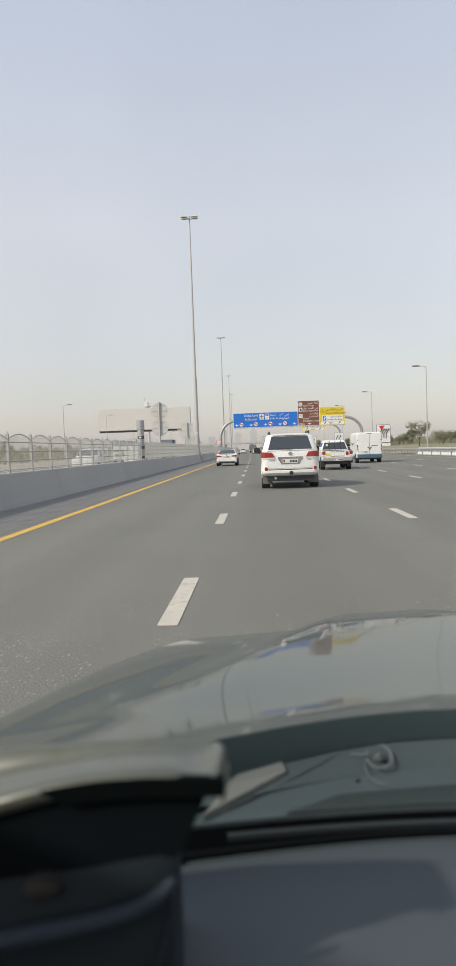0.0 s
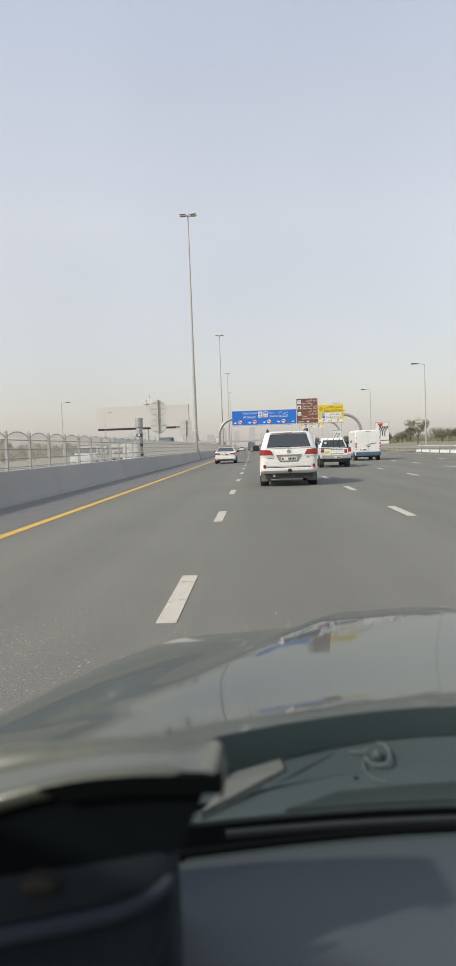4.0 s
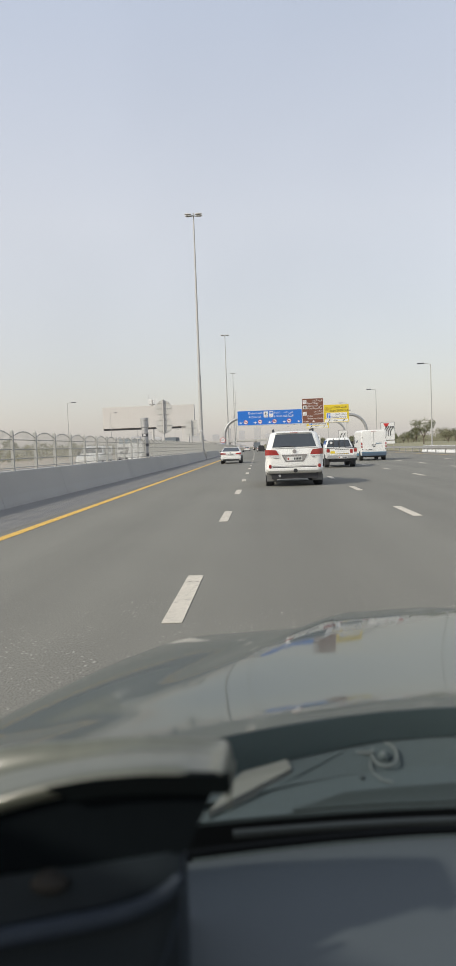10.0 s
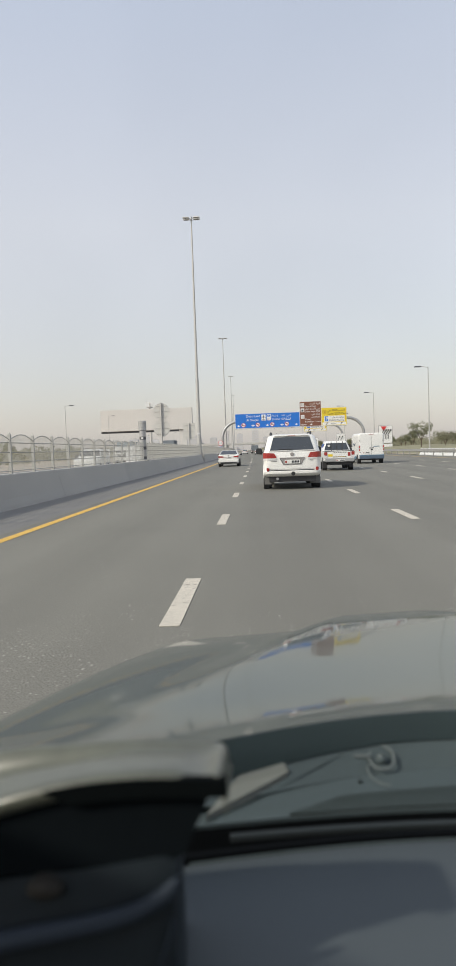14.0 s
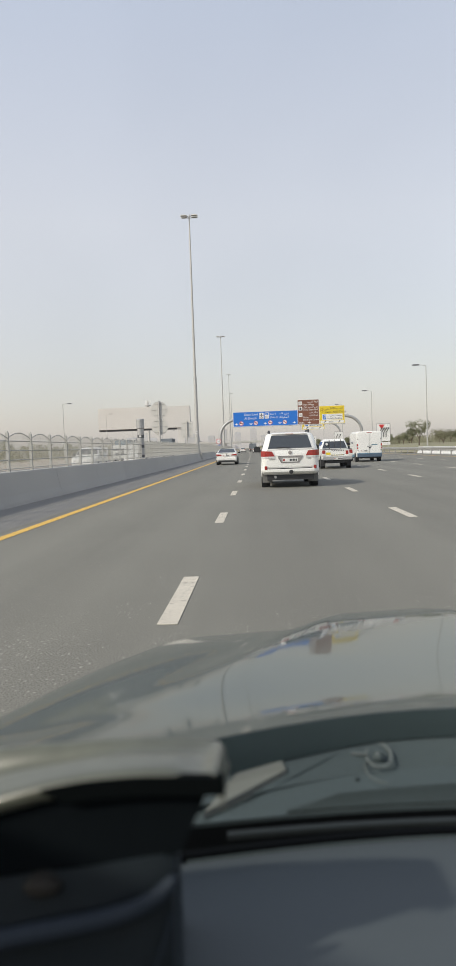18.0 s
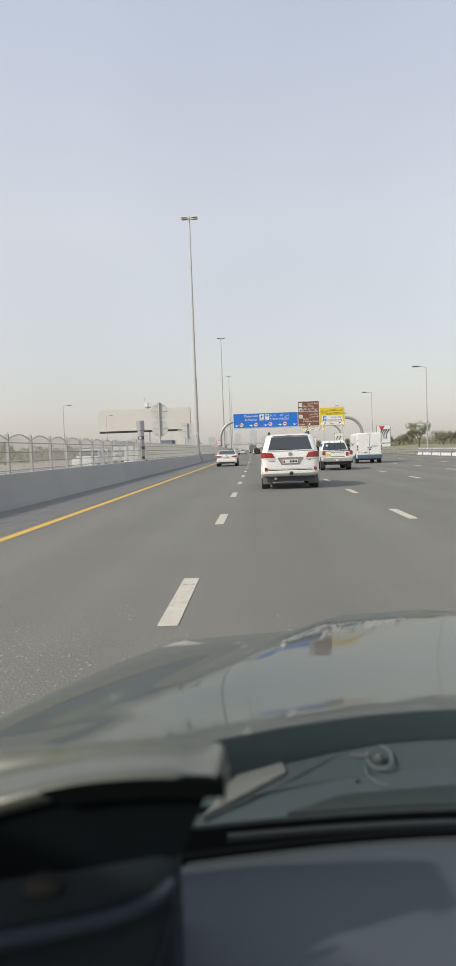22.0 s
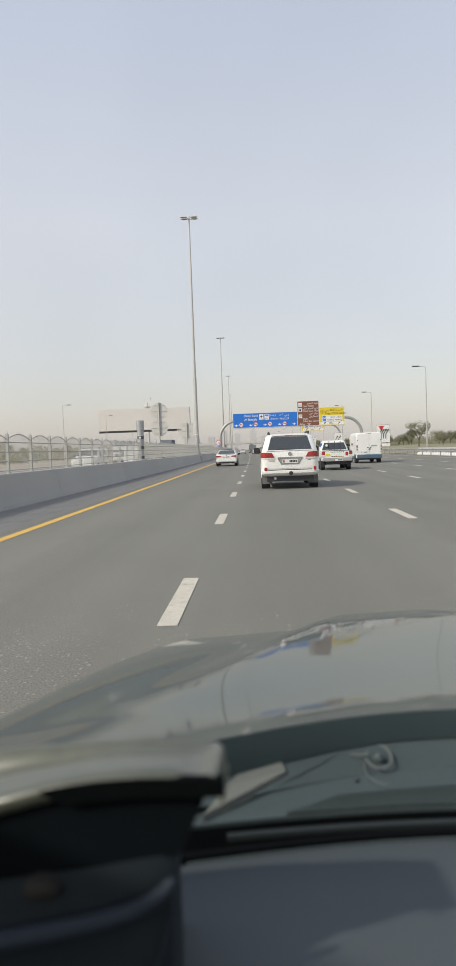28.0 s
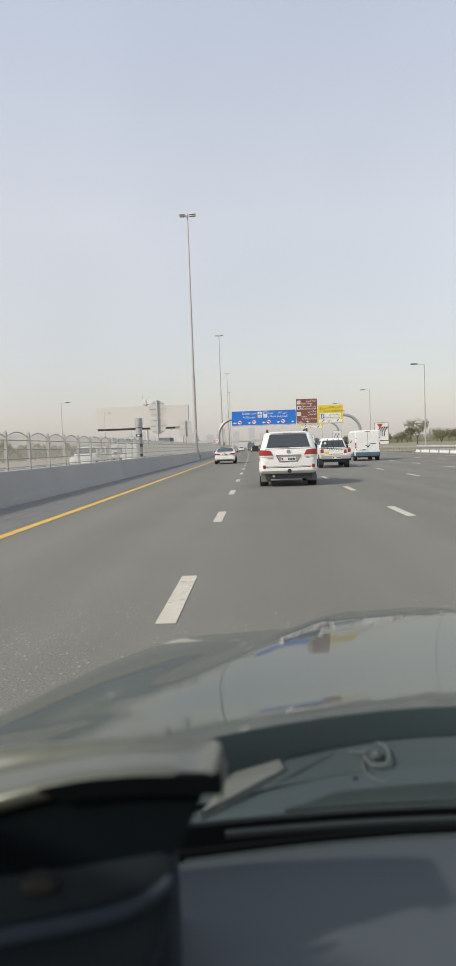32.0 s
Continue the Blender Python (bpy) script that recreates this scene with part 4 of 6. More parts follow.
mast = thing("telecom_mast", "pale monopole telecom mast with antennas at the top", "telecom mast", at=(-62, 400, 0))
part("shaft", tube([(0, 0, -0.1), (0, 0, 30)], [0.7, 0.4], 12), M["deck"], mast, smooth=True)
part("platform", tube([(0, 0, 27.2), (0, 0, 27.6)], 1.8, 14), M["steel"], mast)
for k in range(6):
    a = k * math.pi / 3
    part("antenna", box(2 * math.cos(a) - 0.2, 2 * math.cos(a) + 0.2, 2 * math.sin(a) - 0.15, 2 * math.sin(a) + 0.15, 27.6, 30.6), M["sign_white"], mast)
for k in (-1, 1):
    part("whip", tube([(1.9 * k, 0, 30.5), (1.9 * k, 0, 33)], 0.06, 5), M["lamp"], mast)

board = thing("billboard", "large white billboard seen from behind on a single post", "billboard", at=(-19.5 + bend(210), 210, 0))
part("face", box(-26, 1.5, -1.2, 1.2, 8.2, 14.6, bevel=0.03), M["billboard"], board, "plain white boarded back")
part("lower_beam", box(-26, -2.6, -0.55, 0.55, 7.65, 8.22), M["lamp"], board, "dark steel beam under the board")
part("post", box(-2.4, -0.3, -0.7, 0.7, -0.1, 8.22), M["billboard"], board)
for k in range(1, 7):
    part("panel_joint", box(-26 + 3.9 * k - 0.02, -26 + 3.9 * k + 0.02, -1.206, -1.2, 8.25, 14.55), M["deck"], board)

# ---- jersey blocks on the outer side ----
blk = [(0.0, 0.0), (0.0, 0.08), (0.12, 0.30), (0.18, 0.85), (0.36, 0.85), (0.42, 0.30), (0.54, 0.08), (0.54, 0.0)]
blocks = []
for k in range(9):
    y = 72 + 2.05 * k
    ob = thing("jersey_block", "white concrete barrier block with slanted dark stripes", "barrier block", "barrier blocks on the verge", at=(RAIL + 0.9 + bend(y), y, -0.02))
    bm = bm_new()
    a = [bm.verts.new((x, 0, z)) for x, z in blk]
    b = [bm.verts.new((x, 2.0, z)) for x, z in blk]
    bm.faces.new(a), bm.faces.new(b[::-1])
    for j in range(8):
        bm.faces.new((a[j], a[(j + 1) % 8], b[(j + 1) % 8], b[j]))
    bmesh.ops.recalc_face_normals(bm, faces=bm.faces)
    part("body", bm, M["sign_white"], ob)
    for t in (0.22, 0.85, 1.48):
        q = [(0.117, t, 0.31), (0.117, t + 0.20, 0.31), (0.177, t + 0.36, 0.83), (0.177, t + 0.16, 0.83)]
        bm = bm_new()
        fr = [bm.verts.new((x - 0.006, y_, z)) for x, y_, z in q]
        bk = [bm.verts.new((x + 0.01, y_, z)) for x, y_, z in q]
        bm.faces.new(fr), bm.faces.new(bk[::-1])
        for j in range(4):
            bm.faces.new((fr[j], fr[(j + 1) % 4], bk[(j + 1) % 4], bk[j]))
        bmesh.ops.recalc_face_normals(bm, faces=bm.faces)
        part("stripe", bm, M["black"], ob)

# ---- flyover and skyline ----
fly = thing("flyover", "pale concrete flyover crossing the motorway far ahead", "bridge", at=(bend(820), 820, 0))
part("deck", box(-150, 85, -6, 6, 7.2, 8.6), M["deck"], fly)
part("near_parapet", box(-150, 85, -6.3, -6.0, 7.9, 9.9), M["deck"], fly)
part("far_parapet", box(-150, 85, 6.0, 6.3, 7.9, 9.9), M["deck"], fly)
for x in (-120, -85, -52, -26, -8, 22, 48, 72):
    part("pier", tube([(x, 0, -0.1), (x, 0, 6.4), (x, 0, 7.3)], [0.9, 0.9, 2.2], 12), M["deck"], fly)
random.seed(11)
for k in range(34):
    w, d, h = random.uniform(14, 42), random.uniform(14, 30), random.uniform(14, 74) * random.choice((0.5, 0.8, 1.0))
    x = random.uniform(-470, 150)
    y = random.uniform(2300, 3000)
    ob = thing("tower_block", "hazy pale apartment tower on the far skyline", "building", "towers on the skyline", at=(x, y, -0.1))
    bm = box(-w / 2, w / 2, -d / 2, d / 2, 0, h)
    part("wall", bm, M["tower"], ob)
    bm = bm_new()
    for z in range(6, int(h) - 2, 7):
        add_box(bm, -w / 2 - 0.3, w / 2 + 0.3, -d / 2 - 0.3, -d / 2, z, z + 2.2)
    part("balcony_band", bm, M["deck"], ob)
    part("roof", box(-w / 4, w / 4, -d / 4, d / 4, h, h + 3.5), M["deck"], ob)


# ---- trees ----
def tree_mesh(seed, height, spread, count, material_leaf):
    """Trunk and crown meshes: tapered limbs and many small leaf clumps with gaps."""
    rnd = random.Random(seed)
    bt = bm_new()
    fork = height * 0.32
    lean = Vector((rnd.uniform(-0.3, 0.3), rnd.uniform(-0.3, 0.3), 0))
    add_tube(bt, [(0, 0, -0.2), lean * 0.5 + Vector((0, 0, fork * 0.6)), lean + Vector((0, 0, fork))], [0.20, 0.15, 0.12], 7)
    tips = []
    for k in range(7):
        a = k * 0.9 + rnd.random()
        r = spread * rnd.uniform(0.35, 0.75)
        tip = Vector((r * math.cos(a), r * math.sin(a), height * rnd.uniform(0.58, 0.88)))
        mid = (lean + Vector((0, 0, fork))).lerp(tip, 0.5) + Vector((0, 0, 0.2))
        add_tube(bt, [lean + Vector((0, 0, fork * 0.95)), mid, tip], [0.085, 0.05, 0.02], 5)
        tips.append((tip, spread * rnd.uniform(0.32, 0.5)))
    tips.append((Vector((0, 0, height * 0.85)), spread * 0.45))
    vs, fs = [], []
    for _ in range(count):
        c, r = rnd.choice(tips)
        d = Vector((rnd.gauss(0, 1), rnd.gauss(0, 1), rnd.gauss(0, 0.75))).normalized() * r * rnd.random() ** 0.35
        p = c + d
        if p.z < height * 0.3:
            continue
        s = rnd.uniform(0.10, 0.24)
        u = Vector((rnd.gauss(0, 1), rnd.gauss(0, 1), rnd.gauss(0, 1))).normalized()
        w = u.orthogonal().normalized()
        k = len(vs)
        vs += [p - u * s, p + w * s * 0.6, p + u * s, p - w * s * 0.6]
        fs.append((k, k + 1, k + 2, k + 3))
    mt = bpy.data.meshes.new("trunk")
    bt.to_mesh(mt)
    bt.free()
    mt.materials.append(M["bark"])
    ml = bpy.data.meshes.new("crown")
    ml.from_pydata(vs, [], fs)
    ml.materials.append(material_leaf)
    return mt, ml


TREES = [tree_mesh(1, 5.5, 2.9, 1500, M["leaf"]), tree_mesh(2, 6.5, 3.3, 1700, M["leaf_hazed"]),
         tree_mesh(3, 4.6, 2.6, 1300, M["leaf_hazed"]), tree_mesh(4, 7.2, 3.2, 1700, M["leaf"])]


def tree(k, x, y, z, s=1.0, turn=0.0):
    ob = thing("tree", ("broad green roadside tree with an uneven crown", "dusty olive-green roadside tree with a loose crown, paled for haze")[k in (1, 2)], "tree",
               "roadside trees")
    for nm, me in zip(("trunk", "crown"), TREES[k]):
        c = new(nm, me)
        c.parent = ob
    ob.matrix_basis = pose(x + bend(y), y, z, 0, 0, turn) @ Matrix.Scale(s, 4)


random.seed(21)
for k in range(46):
    y = random.uniform(95, 520)
    x = RAIL + random.uniform(11, 40)
    tree(random.randrange(4), x, y, 0.4, random.uniform(0.42, 0.80), random.uniform(0, 360))
for k in range(34):
    y = random.uniform(110, 520)
    x = -45 - random.uniform(0, 40)
    tree(random.randrange(4), x, y, -0.1, random.uniform(0.45, 0.95), random.uniform(0, 360))
# belts of bushes and low woods, past counting
for side, label in ((1, "belt of dusty green bushes and low woods beyond the bank, paled for haze"), (-1, "belt of dusty bushes beyond the opposite road, paled for haze")):
    rnd = random.Random(7 + side)
    vs, fs = [], []
    for n_leaf, y0, y1, s0, s1 in ((26000, 70 if side < 0 else 150, 420, 0.16, 0.42), (26000, 300, 1500, 0.4, 1.0)):
        for _ in range(n_leaf):
            y = y0 + (y1 - y0) * rnd.random() ** 1.4
            x = (RAIL + 30 + rnd.uniform(0, 60) + 0.02 * y if side > 0 else -47 - rnd.random() ** 1.5 * 70) + bend(min(y, 1300))
            base = 2.9 + 3.4 * noise.noise((0.045 * y, 0.07 * x, side)) + 1.2 * noise.noise((0.17 * y, 0.2 * x, side + 5))
            z = max(0.15, base) * rnd.random() ** 0.6
            s = rnd.uniform(s0, s1)
            u = Vector((rnd.gauss(0, 1), rnd.gauss(0, 1), rnd.gauss(0, 1))).normalized()
            w = u.orthogonal().normalized()
            k = len(vs)
            p = Vector((x, y, z))
            vs += [p - u * s, p + w * s * 0.6, p + u * s, p - w * s * 0.6]
            fs.append((k, k + 1, k + 2, k + 3))
    tagged(raw("bushes", vs, fs, M["leaf_hazed"]), label, "bushes", kind="stuff")

# ---- vehicles ----
def rect_ring(z, ya, yb, w, r, n=4):
    return [(x, y, z) for x, y in round_poly(-w, w, ya, yb, r, n)]


def sec_ring(y, w, z0, z1, rb, rt, tuck=0.0, n=4):
    """An upright body section: half width w, tucked in at the foot."""
    out = []
    for sx, cz, r, a0 in ((1, z1 - rt, rt, 0), (-1, z1 - rt, rt, 90), (-1, z0 + rb, rb, 180), (1, z0 + rb, rb, 270)):
        ww = w - (tuck if cz < (z0 + z1) / 2 else 0)
        for k in range(n + 1):
            a = radians(a0 + 90 * k / n)
            out.append((sx * (ww - r) + r * math.cos(a), y, cz + r * math.sin(a)))
    return out


def pane(p, material, parent, name="window", label="", push=0.006):
    """A thin pane with four corners, pushed out along its normal."""
    p = [Vector(q) for q in p]
    nrm = (p[1] - p[0]).cross(p[3] - p[0]).normalized()
    bm = bm_new()
    a = [bm.verts.new(q + nrm * push) for q in p]
    b = [bm.verts.new(q - nrm * 0.01) for q in p]
    bm.faces.new(a)
    bm.faces.new(b[::-1])
    for k in range(4):
        bm.faces.new((a[k], b[k], b[(k + 1) % 4], a[(k + 1) % 4]))
    bmesh.ops.recalc_face_normals(bm, faces=bm.faces)
    return part(name, bm, material, parent, label)


def wheel(parent, x, y, r, w):
    ring = []
    prof = [(-w / 2, r * 0.62), (-w / 2, r * 0.92), (-w / 2 + 0.03, r), (w / 2 - 0.03, r), (w / 2, r * 0.92), (w / 2, r * 0.62)]
    n = 22
    rings = [[(x + px_, y + pr * math.cos(2 * math.pi * k / n), r + pr * math.sin(2 * math.pi * k / n)) for k in range(n)] for px_, pr in prof]
    t = part("wheel", loft(rings), M["tyre"], parent, "black tyre", smooth=False)
    sx = 1 if x > 0 else -1
    rr = [[(x + sx * d, y + q * math.cos(2 * math.pi * k / n), r + q * math.sin(2 * math.pi * k / n)) for k in range(n)]
          for d, q in ((w / 2 - 0.02, r * 0.64), (w / 2 + 0.004, r * 0.62), (w / 2 - 0.03, r * 0.5), (w / 2 - 0.03, r * 0.16), (w / 2 + 0.004, r * 0.13))]
    rim = part("rim", loft(rr), M["rim"], t)
    return t


def rear_pane(levels, za, zb, inset, parent, label="dark tinted rear window"):
    """Levels: (z, y_rear, y_front, half width). The pane lies on the rear face between za and zb."""
    def at(z):
        for (z0, y0, _, w0), (z1, y1, _, w1) in zip(levels, levels[1:]):
            if z0 <= z <= z1:
                t = (z - z0) / (z1 - z0)
                return y0 + (y1 - y0) * t, w0 + (w1 - w0) * t
    (ya, wa), (yb, wb) = at(za), at(zb)
    return pane([(-wa + inset, ya, za), (wa - inset, ya, za), (wb - inset, yb, zb), (-wb + inset, yb, zb)], M["glass"], parent, "rear_window", label, 0.012)


def side_panes(levels, za, zb, cuts, parent):
    (z0, r0, f0, w0), (z1, r1, f1, w1) = levels[0], levels[-1]
    t0, t1 = (za - z0) / (z1 - z0), (zb - z0) / (z1 - z0)
    wa, wb = w0 + (w1 - w0) * t0, w0 + (w1 - w0) * t1
    for ya, yb, ya2, yb2 in cuts:
        for s in (-1, 1):
            q = [(s * wa, ya, za), (s * wa, yb, za), (s * wb, yb2, zb), (s * wb, ya2, zb)]
            pane(q if s > 0 else q[::-1], M["glass"], parent, "side_window", "dark side window", 0.012)


def plate_bars(parent, x, y, z, w, h):
    p = part("number_plate", slab(round_poly(x - w / 2, x + w / 2, z, z + h, 0.015), y - 0.02, y), M["plate"], parent, "white number plate")
    part("red_field", box(x - w * 0.47, x - w * 0.36, y - 0.024, y - 0.018, z + 0.2 * h, z + 0.8 * h), M["lens"], p)
    bm = bm_new()
    for k in range(5):
        add_box(bm, x - 0.04 * w + k * w * 0.10, x + 0.035 * w + k * w * 0.10, y - 0.024, y - 0.018, z + 0.2 * h, z + 0.8 * h)
    part("plate_bar", bm, M["black"], p)


def mirror(parent, x, y, z, body="white_car"):
    s = 1 if x > 0 else -1
    m = part("door_mirror", box(*sorted((x + s * 0.01, x + s * 0.25)), y - 0.07, y + 0.1, z - 0.11, z + 0.11, bevel=0.03), M[body], parent, "door mirror")
    part("mirror_glass", box(*sorted((x + s * 0.035, x + s * 0.225)), y - 0.082, y - 0.066, z - 0.085, z + 0.085), M["black"], m)
    part("mirror_stalk", box(*sorted((x - s * 0.12, x + s * 0.06)), y - 0.02, y + 0.06, z - 0.10, z - 0.03), M["trim"], m)


def suv(label="white off-roader with tinted rear glass and dark roof rails"):
    ob = thing("off_road_car", label, "car", "traffic")
    L = 2.45
    low = [(.44, -L + .10, 2.20, .90, .28), (.49, -L - .01, 2.36, .955, .27), (.55, -L - .06, 2.42, .975, .25), (.625, -L - .06, 2.45, .98, .24), (.645, -L - .03, 2.45, .98, .24),
           (.66, -L + .005, 2.45, .982, .23), (.90, -L, 2.44, .985, .23), (1.02, -L + .005, 2.40, .985, .23), (1.10, -L + .01, 2.25, .983, .23), (1.13, -L + .01, 2.05, .98, .23)]
    part("body", loft([rect_ring(z, ya, yb, w, r, 5) for z, ya, yb, w, r in low]), M["white_car"], ob, smooth=True)
    lv = [(1.12, -L + .012, 1.30, .978), (1.26, -L + .03, 1.12, .968), (1.34, -L + .06, .95, .945), (1.79, -L + .22, .32, .815), (1.86, -L + .33, .14, .75)]
    part("cabin", loft([rect_ring(z, ya, yb, w, .22, 5) for z, ya, yb, w in lv] + [rect_ring(1.895, -L + .50, -.05, .62, .2, 5), rect_ring(1.905, -L + .8, -.3, .45, .2, 5)]), M["white_car"], ob, smooth=True)
    rear_pane(lv, 1.345, 1.785, .195, ob)
    part("window_surround", slab([(-.775, 1.325), (.775, 1.325), (.64, 1.81), (-.64, 1.81)], -L + .30, -L + .31), M["black"], ob)
    part("spoiler", box(-.60, .60, -L + .19, -L + .55, 1.815, 1.855, bevel=.018), M["white_car"], ob)
    part("high_stop_lamp", box(-.13, .13, -L + .182, -L + .20, 1.828, 1.842), M["lens"], ob)
    side_panes([lv[1], lv[3]], 1.36, 1.74, [(-2.02, -1.25, -1.94, -1.25), (-1.17, -.25, -1.17, -.25), (-.17, .72, -.17, .30)], ob)
    pane([(.84, 1.00, 1.34), (-.84, 1.00, 1.34), (-.71, .36, 1.77), (.71, .36, 1.77)], M["glass"], ob, "windscreen", "", 0.012)
    for s in (-1, 1):
        bend_out = [(.53, -L), (.62, -L), (.755, -L)] + [(.755 + .23 * math.sin(radians(t)), -L + .23 * (1 - math.cos(radians(t)))) for t in (25, 50, 75, 90)] + [(.985, -L + .38)]
        outs = [(0, -1)] * 3 + [(math.sin(radians(t)), -math.cos(radians(t))) for t in (25, 50, 75, 90)] + [(1, 0)]
        tops = (1.09, 1.25, 1.262, 1.27, 1.272, 1.272, 1.27, 1.25)

        def wrap(lo, hi, out):
            return loft([[(s * (x + u * o), y + v * o, z) for o, z in ((out, a), (out, b), (-.02, b), (-.02, a))] for (x, y), (u, v), a, b in zip(bend_out, outs, lo, hi)])

        q = part("tail_light", wrap([1.08] * 8, tops, .020), M["lens"], ob, "red tail light")
        part("clear_lens", wrap([1.03] * 8, [1.078] * 8, .018), M["clear"], q)
        part("reflector", box(*sorted((s * .79, s * .885)), -L - .062, -L + .0, .635, .755, bevel=.015), M["lens"], ob, "red bumper reflector")
        part("roof_rail", tube([(s * .67, -1.98, 1.85), (s * .69, -1.80, 1.955), (s * .69, -.4, 1.955), (s * .67, -.2, 1.86)], .034, 6), M["trim"], ob)
        part("mud_flap", box(*sorted((s * .62, s * .965)), -1.97, -1.94, .17, .50), M["flap"], ob, "grey mud flap")
        mirror(ob, s * 1.0, .62, 1.33, "trim")
        part("running_board", box(*sorted((s * .85, s * 1.0)), -1.0, 1.0, .36, .41), M["trim"], ob)
        part("side_stripe", box(*sorted((s * .984, s * .989)), -1.9, 1.4, 1.0, 1.05), M["stripe"], ob)
        for ya in (-1.21, -.21):
            part("door_gap", box(*sorted((s * .984, s * .988)), ya - .006, ya + .006, .48, 1.15), M["black"], ob)
            part("door_handle", box(*sorted((s * .985, s * 1.01)), ya + .12, ya + .34, 1.06, 1.09, bevel=.008), M["chrome"], ob)
        for y in (-1.45, 1.42):
            wheel(ob, s * .83, y, .385, .27)
            n = 14
            arch = [[(s * d, y + q * math.cos(math.pi * k / n), .385 + q * math.sin(math.pi * k / n)) for k in range(n + 1)] for d, q in ((.975, .40), (.992, .41), (.992, .47), (.975, .48))]
            part("wheel_arch", loft(arch, False), M["white_car"], ob)
            # black drum painting the shadow inside the arch
            part("wheel_arch", tube([(s * .80, y, .385), (s * .988, y, .385)], .42, 20), M["black"], ob)
    part("bumper_strip", box(-.74, .74, -L - .035, -L + .1, .648, .672), M["trim"], ob)
    part("under_tray", box(-.80, .80, -L + .12, 2.1, .26, .45), M["trim"], ob)
    part("tailgate_seam", box(-.76, .76, -L - .004, -L + .02, .70, .706), M["stripe"], ob)
    part("glass_hinge_line", box(-.80, .80, -L + .026, -L + .06, 1.305, 1.313), M["stripe"], ob)
    part("tailgate_chrome", box(-.43, .43, -L - .035, -L + .02, 1.045, 1.092, bevel=.014), M["chrome"], ob, "chrome tailgate garnish")
    rec = part("plate_recess", slab([(-.42, 1.04), (-.31, .845), (.31, .845), (.42, 1.04)], -L - .012, -L + .02), M["chrome"], ob, "bright plate surround")
    part("recess_floor", slab([(-.37, 1.035), (-.285, .865), (.285, .865), (.37, 1.035)], -L - .015, -L), M["stripe"], rec)
    plate_bars(ob, 0, -L - .016, .885, .52, .125)
    part("emblem", slab(disc(0, 1.20, .066), -L - .012, -L + .03), M["chrome"], ob)
    part("tow_cover", slab(disc(0.02, .54, .07), -L - .075, -L - .04), M["black"], ob)
    part("badge", box(-.72, -.52, -L - .012, -L + .01, .965, .99), M["stripe"], ob)
    part("badge", box(.60, .70, -L - .012, -L + .01, .975, 1.0), M["stripe"], ob)
    part("wiper", tube([(.0, -L + .03, 1.36), (-.28, -L + .05, 1.375), (-.45, -L + .055, 1.37)], .014, 5), M["black"], ob)
    part("exhaust", tube([(-.52, -2.1, .38), (-.52, -L - .02, .37)], .045, 10), M["steel"], ob)
    part("spare_wheel", tube([(0, -1.95, .28), (0, -1.95, .40)], .36, 20), M["tyre"], ob, "spare wheel under the tail")
    for y in (-1.45, 1.42):
        part("axle", tube([(-.75, y, .37), (.75, y, .37)], .06, 8), M["trim"], ob)
    return ob


